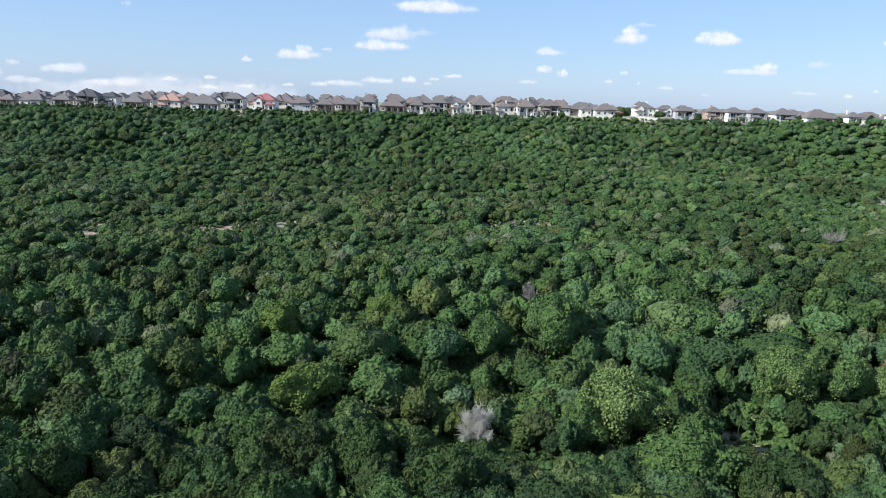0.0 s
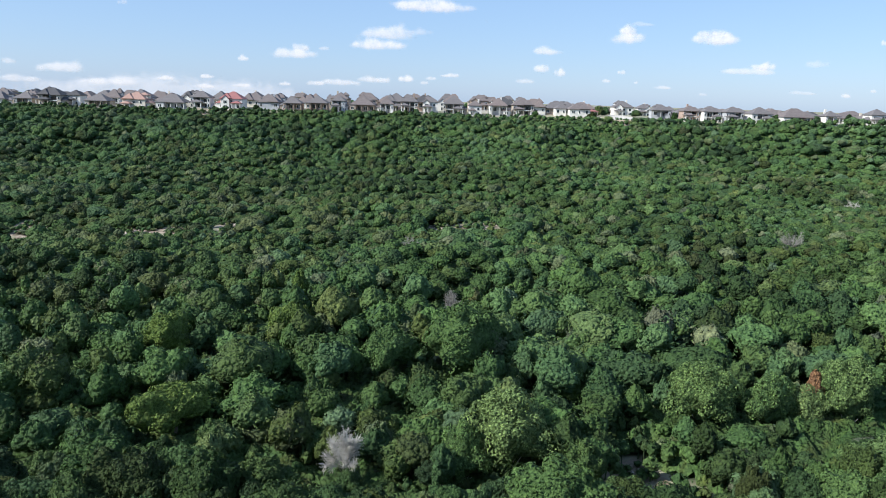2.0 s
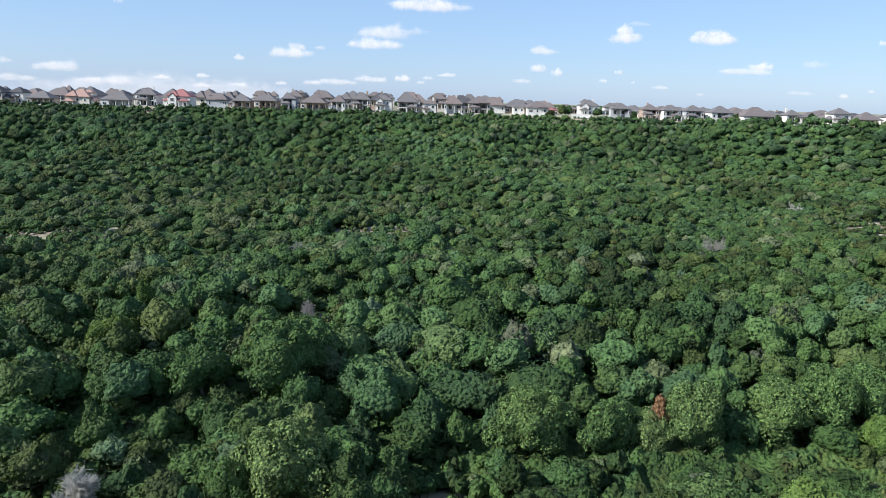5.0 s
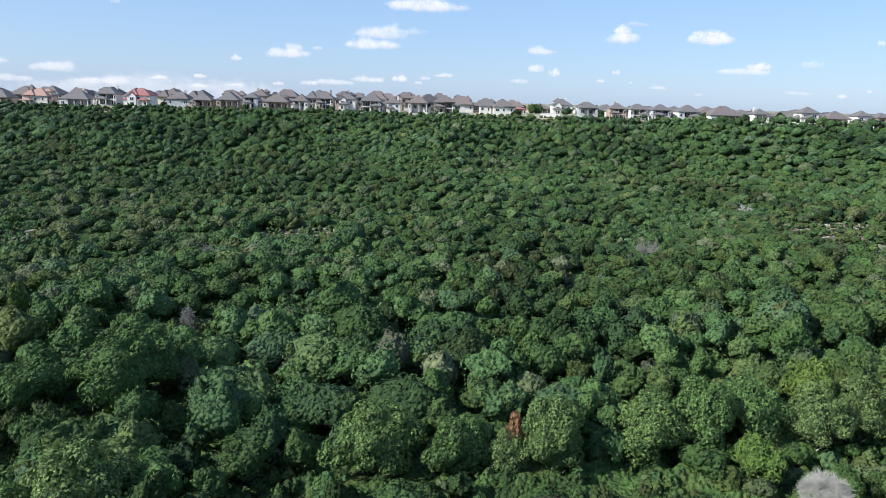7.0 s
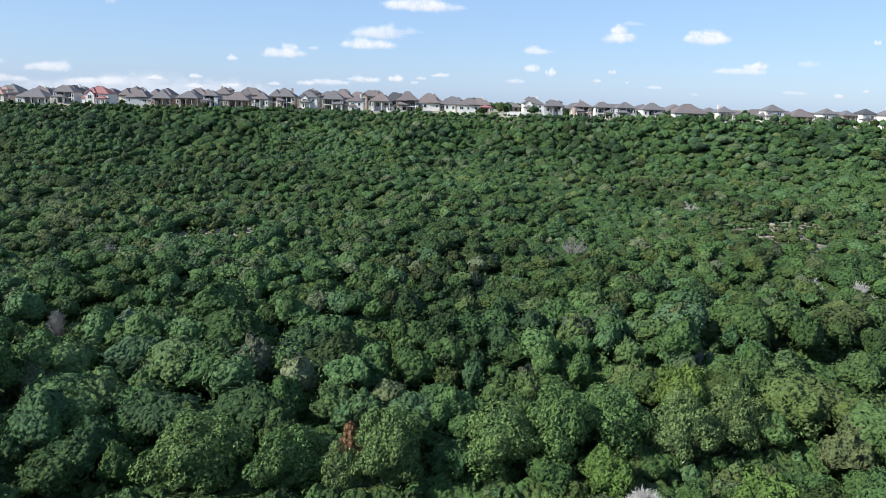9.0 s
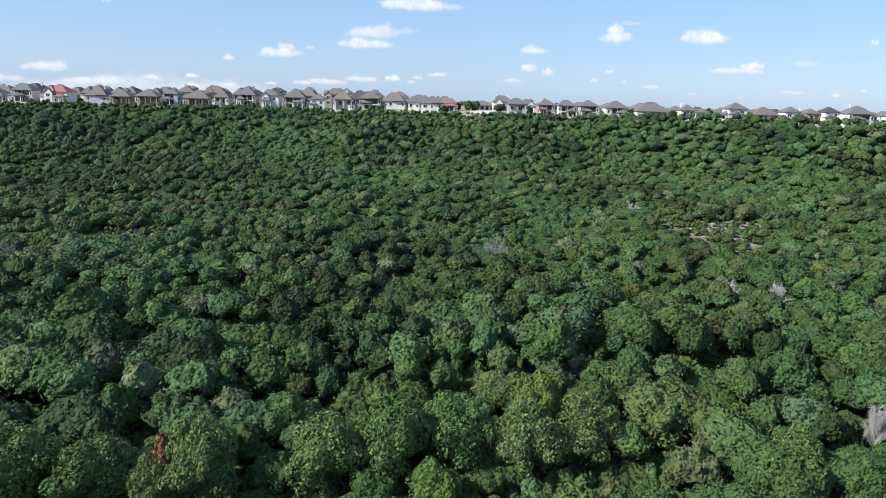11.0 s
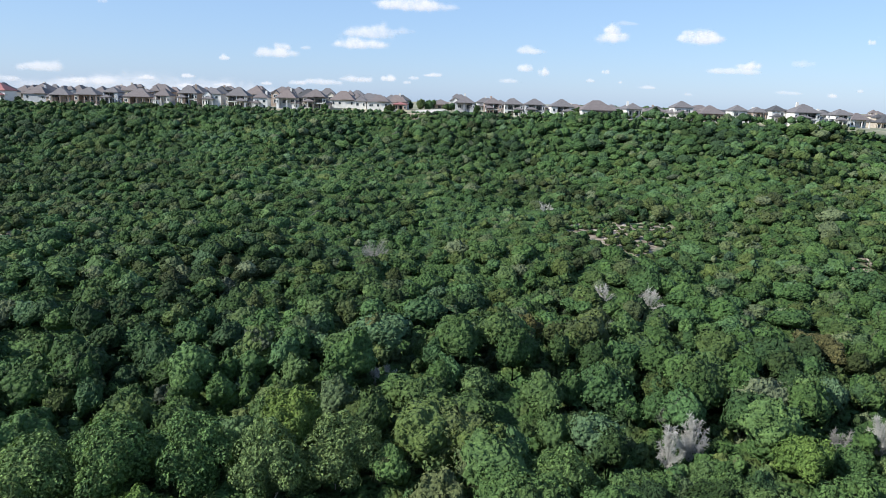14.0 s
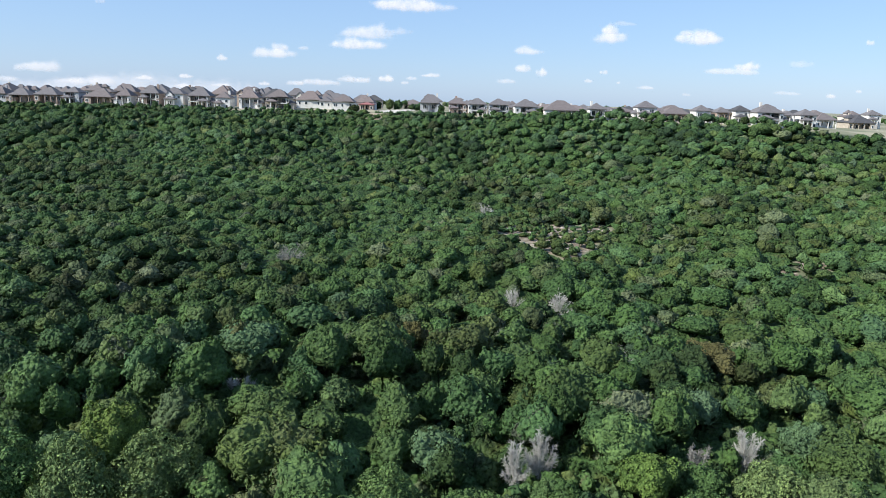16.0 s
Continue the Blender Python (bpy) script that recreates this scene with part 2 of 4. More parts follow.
# ---------------------------------------------------------------- clouds
def cloud_material():
    m, n, l, b = material("cloud_white", 1.0)

    def op(kind, a, b_=0.0, c_=0.0):
        k = n.new("ShaderNodeMath")
        k.operation = kind
        for sock, v in zip(k.inputs, (a, b_, c_)):
            if isinstance(v, float):
                sock.default_value = v
            else:
                l.new(v, sock)
        return k.outputs[0]
    geo = n.new("ShaderNodeNewGeometry")
    big = n.new("ShaderNodeTexNoise")
    big.inputs["Scale"].default_value, big.inputs["Detail"].default_value = 0.017, 6
    big.inputs["Roughness"].default_value = 0.6
    l.new(geo.outputs["Position"], big.inputs["Vector"])
    at, thick = n.new("ShaderNodeAttribute"), n.new("ShaderNodeAttribute")
    at.attribute_name, thick.attribute_name = "tone", "hue"       # the heap's own outline, and how dense it is
    body = op('ADD', at.outputs["Fac"], op('MULTIPLY', op('SUBTRACT', big.outputs[0], 0.5), 1.15))
    soft = n.new("ShaderNodeMapRange")
    soft.interpolation_type = 'SMOOTHSTEP'
    soft.inputs[1].default_value, soft.inputs[2].default_value = 0.16, 1.05
    l.new(body, soft.inputs[0])
    alpha = op('MULTIPLY', soft.outputs[0], thick.outputs["Fac"])
    b.inputs["Base Color"].default_value = (0.36, 0.34, 0.34, 1)
    b.inputs["Specular IOR Level"].default_value = 0.0
    # emission added in place of sunlight scattered by the cloud
    b.inputs["Emission Color"].default_value = (1.0, 0.945, 0.96, 1)
    b.inputs["Emission Strength"].default_value = 0.40
    clear = n.new("ShaderNodeBsdfTransparent")
    mx = n.new("ShaderNodeMixShader")
    l.new(alpha, mx.inputs[0])
    l.new(clear.outputs[0], mx.inputs[1])
    l.new(b.outputs[0], mx.inputs[2])
    l.new(mx.outputs[0], n["Material Output"].inputs[0])
    return m


M_CLOUD = cloud_material()


def cloud(x, z, width, height, density=1.0, dist=4550.0):
    """A heaped fair-weather cloud far behind the rim: puffs swelling over a flat base, thin at its edges."""
    g = np.random.default_rng(abs(int(x * 3 + z)))
    nx, nz = 27, 17
    U, V = np.meshgrid(np.linspace(-1.35, 1.35, nx), np.linspace(-1.6, 1.6, nz))
    heap = 0.7 * np.exp(-(U / 0.62) ** 2 - ((V + 0.15) / 0.5) ** 2)
    n = int(np.clip(2.0 * width / height, 3, 9))
    peak = g.uniform(-0.35, 0.35)
    for i in range(n):
        cu = -0.75 + 1.5 * (i + 0.5) / n + g.uniform(-0.12, 0.12)
        rad = g.uniform(0.45, 0.8) * (1.0 - 0.5 * min(1.0, abs(cu - peak)))
        d2 = ((U - cu) / max(0.24, 0.75 * rad * height / width)) ** 2 + ((V + 0.35 - 0.8 * rad) / rad) ** 2
        heap = heap + g.uniform(0.5, 0.9) * np.exp(-1.3 * d2)
    heap = (1 - np.exp(-1.2 * heap)) * np.clip((V + 1.0) / 0.6, 0, 1) * np.clip((1.3 - np.abs(U)) / 0.3, 0, 1) * np.clip((1.5 - V) / 0.4, 0, 1) - 0.35 * (np.abs(U) > 1.28) - 0.35 * (np.abs(V) > 1.45)
    X, Z = U * width, V * height * 1.25
    Y = -0.18 * height * np.clip(heap, 0, 1)
    i_ = np.arange(nx * nz).reshape(nz, nx)
    q_ = np.stack([i_[:-1, :-1], i_[:-1, 1:], i_[1:, 1:], i_[1:, :-1]], -1).reshape(-1, 4)
    f = np.concatenate([q_[:, :3], q_[:, [0, 2, 3]]])
    me = mesh_of("cloud", np.stack([X, Y, Z], -1).reshape(-1, 3), f, M_CLOUD, heap.ravel(), True, np.full(nx * nz, 0.84 * density))
    ob = tagged(new("backdrop_cloud", me), "small white fair-weather cloud in a blue sky", "cloud", "clouds", "structure")
    ob.location = (x, dist, z)
    return ob


cloud(-53, 613, 274, 51, 1)
cloud(-325, 447, 200, 55, 0.8)
cloud(-390, 375, 187, 42, 1)
cloud(-125, 460, 76, 28, 0.35)
cloud(-910, 309, 160, 42, 0.9)
cloud(-868, 344, 76, 31, 0.8)
cloud(-722, 345, 42, 17, 0.45)
cloud(-1223, 270, 49, 24, 1)
cloud(-451, 168, 77, 28, 0.85)
cloud(-618, 143, 126, 24, 0.7)
cloud(-779, 134, 70, 21, 0.7)
cloud(-353, 164, 59, 24, 0.8)
cloud(-213, 175, 63, 24, 0.95)
cloud(-101, 155, 31, 14, 0.7)
cloud(55, 204, 70, 17, 0.9)
cloud(-59, 183, 42, 14, 0.6)
cloud(-965, 125, 46, 18, 0.8)
cloud(-1238, 107, 70, 14, 0.6)
cloud(657, 367, 104, 31, 0.9)
cloud(622, 262, 63, 31, 1)
cloud(738, 242, 45, 35, 1)
cloud(525, 184, 73, 21, 0.55)
cloud(1132, 459, 138, 48, 1)
cloud(1146, 502, 76, 45, 1)
cloud(1225, 544, 83, 17, 0.3)
cloud(1121, 257, 35, 21, 0.85)
cloud(1024, 200, 38, 17, 0.85)
cloud(1214, 195, 17, 10, 0.6)
cloud(1384, 170, 60, 14, 0.6)
cloud(1678, 468, 173, 48, 1)
cloud(1633, 500, 90, 34, 0.9)
cloud(1726, 503, 83, 34, 0.9)
cloud(1905, 281, 202, 24, 0.65)
cloud(1995, 314, 90, 35, 1)
cloud(2330, 338, 90, 31, 0.4)
cloud(2727, 477, 38, 24, 0.8)
cloud(2531, 153, 42, 18, 0.75)
cloud(2702, 186, 25, 14, 0.6)
cloud(2266, 162, 105, 14, 0.4)
cloud(1637, 136, 32, 14, 0.5)
cloud(-2350, 185, 181, 42, 0.7)
cloud(-2670, 215, 56, 28, 0.6)
cloud(-2618, 109, 157, 31, 0.6)
cloud(-2060, 109, 217, 31, 0.6)
cloud(-1702, 137, 66, 17, 0.8)
cloud(-1446, 155, 56, 17, 0.8)
cloud(-1466, 96, 77, 18, 0.7)
cloud(-1942, 582, 41, 24, 0.5)
cloud(-2893, 144, 209, 56, 0.6)
cloud(2964, 306, 105, 42, 0.7)
# one wide thin sheet, painted in as the white haze low on the left
cloud(-1747, 67, 1052, 91, 0.52, 4580.0)

# ---------------------------------------------------------------- the lie of the land
PY = [-400, 0, 60, 95, 125, 150, 190, 225, 260, 300, 340, 380, 402, 415, 440, 5000]
PZ = [22, 16, 13.5, 10.5, 13, 15.5, 18.5, 21.5, 23.5, 27, 31.5, 39, 45, 49.5, 51.5, 51.5]


def ridge(x):
    """How much nearer the rim lies at x than in the middle of the slope."""
    return np.interp(x, [-300, -100, 100, 150, 200, 250, 300, 360, 480], [-2, 0, 0, -6, -22, -42, -56, -48, -40])


# hollows (minus) and spurs of the slope: x, y, height
FOLDS = [(95, 370, -5.9), (162, 352, -8.4), (-150, 335, -8.7), (-92, 362, 2.7), (246, 335, 4.1), (243, 268, 4.4), (57, 281, 2.3), (148, 194, -5.8), (14, 232, 2.9),
         (-95, 200, -3.0), (68, 155, 4.0), (204, 366, 3.2), (222, 318, -3.5), (-40, 248, -2.3), (-140, 400, -3.8), (120, 250, -2.8), (230, 218, 2.0), (20, 190, 2.5)]


def ground(x, y):
    x, y = np.asarray(x, float), np.asarray(y, float)
    bend = ridge(x) * np.clip((y - 180) / 200, 0, 1)
    creek = 0.11 * (x - 60) * np.clip(1 - (y - 90) / 80, 0, 1) * np.clip(y / 80, 0, 1)
    z = np.interp(y - bend - creek, PY, PZ)
    top = np.clip((z - 44) / 7, 0, 1)
    z = z + top * np.interp(x, [-260, -100, 100, 200, 315, 345, 600], [-1.5, 0.3, 1.0, 1.6, 1.6, -1.0, -2.0])
    roll = 1.3 * np.sin(x / 31 + y / 57) + 0.9 * np.sin(x / 17 - y / 23 + 1.3) + 1.6 * np.sin(x / 64 - 0.6)
    for a, b, h in FOLDS:
        z = z + h * np.exp(-((x - a) / 24) ** 2 - ((y - b) / 30) ** 2) * (1 - 0.8 * top)
    z = z - 34 * np.clip((y - 620) / 2500, 0, 1) * np.clip((500 - x) / 1800, 0, 1)
    return z + roll * (1 - top) * np.clip((y - 60) / 60, 0.2, 1)


def graded(lo, hi, step, far):
    core = np.arange(lo, hi + step, step)
    out = 8.0 * 1.35 ** np.arange(0, 20)
    return np.concatenate([(lo - np.cumsum(out))[::-1], core, hi + step + np.cumsum(out)]).clip(-far, far)


# stony clearings: x, y, radius
CLEAR = [(-71, 213, 4), (-60, 216, 3), (-46, 224, 3.2), (-107, 222, 3.2), (18.7, 220, 3.4), (27, 225, 2.5), (185, 247, 5.5), (176, 241, 4.0), (196, 250, 3.6), (180, 233, 3.6), (188, 238, 4.0), (171, 247, 3.0), (184, 226, 2.6), (233, 214, 2.2), (243, 220, 2.0), (44, 97, 2.4), (50, 91, 2.0), (40, 90, 1.4), (-13, 121.5, 2.6), (33, 229, 2), (-117, 418, 6), (118, 417, 7)]
gx, gy = np.unique(graded(-300, 430, 3.0, 4600)), np.unique(graded(-20, 480, 3.0, 4600))
GX, GY = np.meshgrid(gx, gy)
GZ = ground(GX, GY)
cover = np.clip((GY - 418 - ridge(GX)) / 6, 0, 1) * 0.5
for a, b, c in CLEAR:
    down = np.where((GY < b) & (200 < b < 300), 0.45, 1.0)      # the bare strips run downhill
    cover = np.maximum(cover, np.clip(1.6 - np.hypot(GX - a, (GY - b) * down) / (c + 1.2) - 0.35 * np.sin(GX * 1.1 + GY * 0.4) * np.cos(GY * 0.9), 0, 1))
idx = np.arange(GX.size).reshape(GX.shape)
q = np.stack([idx[:-1, :-1], idx[:-1, 1:], idx[1:, 1:], idx[1:, :-1]], -1).reshape(-1, 4)
gm = mesh_of("ground", np.stack([GX, GY, GZ], -1).reshape(-1, 3), np.concatenate([q[:, :3], q[:, [0, 2, 3]]]), M_GROUND, cover.ravel(), True)
tagged(new("ground", gm), "stony tan hillside soil with dry grass under trees", "ground", kind="structure")


# ---------------------------------------------------------------- tree shapes
def crown_shape(seed, sprays, leaf, lobes, tall=1.0, sharp=0.0, fine=14, heart=0.96, knobs=0, lift=(0.88, 1.10)):
    """A crown of radius about 1, from height 0 up: a lumpy heap of uneven lobes, and ragged sprays of leaves all over it."""
    g = np.random.default_rng(seed)
    a = np.arange(lobes) * 2.399 + g.uniform(0, 6)
    u = (np.arange(lobes) + 0.5) / lobes                  # 0 at the top, 1 at the skirt
    el = np.pi / 2 - u * 1.7 + g.uniform(-0.15, 0.15, lobes)
    wide = (0.62 - 0.35 * sharp * (1 - u)) * g.uniform(0.78, 1.2, lobes)
    c = np.stack([wide * np.cos(el) * np.cos(a), wide * np.cos(el) * np.sin(a), tall * (0.42 + 0.5 * np.sin(el)) * g.uniform(0.86, 1.1, lobes)], -1)
    r = g.uniform(0.8, 1.35, lobes) * 1.22 / np.sqrt(lobes) * (1.0 - 0.35 * sharp * (1 - u))
    if knobs:
        # clumps of leaves that sit on the lobes
        kb = g.choice(lobes, knobs, p=r ** 2 / np.sum(r ** 2))
        dk = g.normal(size=(knobs, 3)) + np.array([0, 0, 0.6])
        dk /= np.linalg.norm(dk, axis=1)[:, None]
        ck = c[kb] + dk * (r[kb] * g.uniform(0.8, 1.0, knobs))[:, None]
        free = (np.linalg.norm(ck[:, None] - c[None], axis=2) < 0.78 * r[None]).sum(1) == 0
        c, r = np.concatenate([c, ck[free]]), np.concatenate([r * 0.95, g.uniform(0.14, 0.26, int(free.sum()))])
        lobes = len(r)
    # the heap: from a heart inside, as far as the outermost lobe
    o = np.array([0, 0, 0.36 * tall])
    rows = max(4, fine // 2)
    EL, AZ = np.meshgrid(np.linspace(-0.75, 1.35, rows), np.arange(fine) * 6.2832 / fine, indexing="ij")
    AZ = AZ + (np.arange(rows) % 2)[:, None] * 3.1416 / fine
    w = np.concatenate([np.stack([np.cos(EL) * np.cos(AZ), np.cos(EL) * np.sin(AZ), np.sin(EL)], -1).reshape(-1, 3), [[0, 0, 1.0]]])
    q = c - o
    along = w @ q.T
    disc = along ** 2 - (np.sum(q ** 2, 1) - r ** 2)[None]
    far = np.where(disc > 0, along + np.sqrt(np.clip(disc, 0, None)), 0.0).max(1)
    far = np.maximum(far, 0.40) * g.uniform(0.83, 1.07, len(w))
    hv = o + w * far[:, None] * heart
    j = np.arange(fine)
    k1 = (j + 1) % fine
    hf = [np.concatenate([np.stack([i * fine + j, i * fine + k1, (i + 1) * fine + k1], 1), np.stack([i * fine + j, (i + 1) * fine + k1, (i + 1) * fine + j], 1)]) for i in range(rows - 1)]
    hf.append(np.stack([(rows - 1) * fine + j, (rows - 1) * fine + k1, np.full(fine, rows * fine)], 1))
    # the sprays
    m = sprays * 6
    k = g.choice(lobes, m, p=r ** 2 / np.sum(r ** 2))
    d = g.normal(size=(m, 3))
    d /= np.linalg.norm(d, axis=1)[:, None]
    p = c[k] + d * (r[k] * g.uniform(*lift, m))[:, None]
    inside = (np.linalg.norm(p[:, None] - c[None], axis=2) < 0.86 * r[None]).sum(1) > 0
    keep = np.where(~inside & (d[:, 2] > -0.6 + g.uniform(0, 0.3, m)))[0][:sprays]
    p, d = p[keep], d[keep]
    nrm = 0.95 * d + 0.17 * g.normal(size=d.shape) + np.array([0, 0, 0.15])
    nrm /= np.linalg.norm(nrm, axis=1)[:, None]
    t = np.cross(nrm, g.normal(size=d.shape))
    t /= np.linalg.norm(t, axis=1)[:, None]
    b = np.cross(nrm, t)
    s = (leaf * g.uniform(0.6, 1.5, len(p)))[:, None]
    v = np.stack([p - t * s, p + t * s * 0.7 + b * s * 0.75, p + t * s * 0.6 - b * s * 0.75], 1).reshape(-1, 3)
    i = np.arange(len(p))[:, None] * 3
    hf = np.concatenate(hf)
    # leaves take most of their slant from the lobe that they grow on
    face = np.cross(hv[hf[:, 1]] - hv[hf[:, 0]], hv[hf[:, 2]] - hv[hf[:, 0]])
    hn = np.zeros_like(hv)
    for q_ in range(3):
        np.add.at(hn, hf[:, q_], face)
    hn /= np.linalg.norm(hn, axis=1)[:, None] + 1e-9
    ln = 0.62 * d + 0.38 * nrm + 0.10 * g.normal(size=d.shape)
    ln /= np.linalg.norm(ln, axis=1)[:, None]
    return (*join([(v, i + np.array([[0, 2, 1]])), (hv, hf)]), np.concatenate([np.repeat(ln, 3, axis=0), hn]))


def prism(p0, p1, r0, r1, sides=5):
    p0, p1 = np.asarray(p0, float), np.asarray(p1, float)
    w = p1 - p0
    w = w / (np.linalg.norm(w) + 1e-9)
    u = np.cross(w, [0.31, 0.95, 0.1])
    u /= np.linalg.norm(u)
    n_ = np.cross(w, u)
    a = np.arange(sides) * 2 * np.pi / sides
    ring = np.cos(a)[:, None] * u + np.sin(a)[:, None] * n_
    v = np.concatenate([p0 + ring * r0, p1 + ring * r1])
    j = np.arange(sides)
    k = (j + 1) % sides
    return v, np.concatenate([np.stack([j, k, k + sides], 1), np.stack([j, k + sides, j + sides], 1)])


def trunk_shape(seed, limbs, sides=5):
    """A trunk from well under height 0 (the crown's foot) with limbs that fork into the crown; crown radius 1."""
    g = np.random.default_rng(seed + 50)
    top = np.array([g.uniform(-0.1, 0.1), g.uniform(-0.1, 0.1), 0.15])
    out = [prism((0, 0, -1.6), top, 0.075, 0.055, sides)]
    for i in range(limbs):
        a = i * 6.283 / limbs + g.uniform(-0.5, 0.5)
        end = np.array([0.6 * math.cos(a), 0.6 * math.sin(a), g.uniform(0.45, 0.85)])
        midp = top + (end - top) * 0.5 + np.array([0, 0, -0.08])
        out += [prism(top, midp, 0.045, 0.032, sides), prism(midp, end, 0.032, 0.012, sides)]
    return join(out)


# near trees: meshes that are shared from tree to tree
OAK_CROWNS = [crown_shape(i, 2200, 0.038, (9, 12, 16)[i % 3], 0.85, 0.0, 22, 0.96, 60, (0.90, 1.03)) for i in range(10)]
JUN_CROWNS = [crown_shape(20 + i, 2000, 0.039, (9, 14)[i % 2], 1.1, 0.25, 20, 0.96, 50, (0.90, 1.03)) for i in range(5)]
SYC_CROWNS = [crown_shape(40 + i, 6500, 0.031, (9, 13)[i % 2], 1.55, 0.3, 18, 0.80, 80, (0.86, 1.12)) for i in range(4)]
TRUNKS = [trunk_shape(i, 5) for i in range(4)]
TRUNK_ME = [mesh_of("trunk", *t, M_BARK) for t in TRUNKS]
PALE_TRUNK_ME = [mesh_of("trunk", *t, M_PALE_BARK) for t in TRUNKS]
CROWN_ME = {}


def crown_mesh(shape, i, mat):
    key = (shape, i, mat.name)
    if key not in CROWN_ME:
        v, f, soft = {"oak": OAK_CROWNS, "juniper": JUN_CROWNS, "sycamore": SYC_CROWNS}[shape][i]
        CROWN_ME[key] = mesh_of("crown", v, f, mat, None, True, None, soft)
    return CROWN_ME[key]


TALL = {"oak": 1.08, "juniper": 1.36, "sycamore": 1.75}
KINDS = {
    "live_oak": ("oak", M_OAK, "dense dark green live oak on the wooded slope", "live oaks of the slope"),
    "juniper": ("juniper", M_JUNIPER, "dark olive-green juniper on the wooded slope", "junipers of the slope"),
    "sycamore": ("sycamore", M_SYCAMORE, "tall pale green sycamore beside the dry creek", "sycamores by the creek"),
    "rust_sycamore": ("oak", M_RUST, "sycamore with rust-red autumn leaves by the creek", ""),
    "brown_oak": ("oak", M_BROWN, "oak with browned dry leaves among green trees", ""),
    "golden_oak": ("oak", M_GOLD, "oak turning golden yellow among green trees", "yellowing oaks"),
    "fresh_oak": ("oak", M_FRESH, "fresh mid-green oak in the valley woods", "fresh green oaks"),
    "bright_oak": ("oak", M_LIME, "bright fresh green oak among darker trees", "bright green oaks"),
}
PLACED = []


def tree(kind, x, y, top, radius, rng):
    """One tree: its foot on the ground at x, y, its crown's top at the height top."""
    shape, mat, label, group = KINDS[kind]
    name = {"rust_sycamore": "sycamore_tree", "sycamore": "sycamore_tree", "juniper": "juniper_tree"}.get(kind, "oak_tree")
    z = float(ground(x, y))
    high = TALL[shape] * radius
    foot = min(max(top - high, z + 0.05 * radius), z + (0.02 if y > 380 else 0.10 if shape == "sycamore" else 0.45) * (top - z))
    base = tagged(new(name), label, "tree", group)
    base.location = (x, y, z)
    turn = rng.uniform(0, 6.28)
    m = Matrix.Translation((0, 0, foot - z)) @ Matrix.Rotation(turn, 4, 'Z')
    lengthen = (foot - z + 0.4) / 1.6
    k = rng.randrange(4)
    spread = 0.55 if shape == "sycamore" else 1.0
    me = PALE_TRUNK_ME[k] if shape == "sycamore" else TRUNK_ME[k]
    child("trunk", me, base, "", m @ Matrix.Diagonal((radius * spread, radius * spread, max(lengthen, radius * 0.7), 1)))
    hs = (top - foot) / TALL[shape]
    child("crown", crown_mesh(shape, rng.randrange(len({"oak": OAK_CROWNS, "juniper": JUN_CROWNS, "sycamore": SYC_CROWNS}[shape])), mat), base, "", m @ Matrix.Diagonal((radius * rng.uniform(0.8, 1.35), radius * rng.uniform(0.8, 1.15), hs, 1)))
    PLACED.append((x, y, radius * 0.85))
    return base


BARE = []


def dead_tree(x, y, top, radius, seed, dull=False, bushy=True, dome=False, spread=3.0, label="bleached bare dead tree among green crowns"):
    """A bare tree: stem, forked limbs and a brush of fine twigs."""
    g = np.random.default_rng(seed)
    z = float(ground(x, y))
    h = top - z
    base = tagged(new("dead_tree"), label, "dead tree", "bare trees")
    base.location = (x, y, z)
    fork = np.array([0, 0, max(h - radius * (0.95 if dome else spread), h * 0.12)])
    limbs, twigs = [prism((0, 0, -0.4), fork, 0.22, 0.14, 6)], []
    n = 44 if dome else 16 if bushy else 10
    for i in range(n):
        a, e = i * 2.399 + g.uniform(-0.3, 0.3), math.asin((i + 0.5) / n) if dome else g.uniform(0.3, 1.35)
        d = np.array([math.cos(a) * math.cos(e), math.sin(a) * math.cos(e), math.sin(e)])
        end = fork + d * np.array([radius, radius, h - fork[2]]) * (g.uniform(0.6, 0.8) if dome else g.uniform(0.75, 0.95))
        if not dome:
            end = end + g.normal(size=3) * radius * 0.12
        limbs.append(prism(fork, fork + (end - fork) * 0.5, 0.085 * (0.6 if dome else 1), 0.06 * (0.6 if dome else 1), 4))
        limbs.append(prism(fork + (end - fork) * 0.5, end, 0.04 if dome else 0.065, 0.03, 4))
        for j in range((60 if dome else 80 if bushy else 50) if y < 150 else 30):
            s = g.uniform(0.62, 1.0) if dome else g.uniform(0.3, 1.0)
            p = fork + (end - fork) * s
            w = d + g.normal(size=3) * 0.8 + np.array([0, 0, 0.1 if dome else 0.3])
            w /= np.linalg.norm(w)
            p1 = p + w * radius * (g.uniform(0.1, 0.22) if dome else g.uniform(0.12, 0.30))
            twigs.append(prism(p, p1, 0.022 if dome else 0.027, 0.014, 3))
            p2 = p + w * radius * 0.12
            w2 = w + g.normal(size=3) * 0.6
            twigs.append(prism(p2, p2 + w2 / np.linalg.norm(w2) * radius * g.uniform(0.1, 0.25), 0.022, 0.012, 3))
    mat = M_DEAD_DULL if dull else M_DEAD
    child("trunk", mesh_of("trunk", *join(limbs), mat), base)
    child("bare_crown", mesh_of("bare_crown", *join(twigs), mat), base)
    PLACED.append((x, y, radius * 1.05))
    if y < 130:
        BARE.append((x, y))
    return base


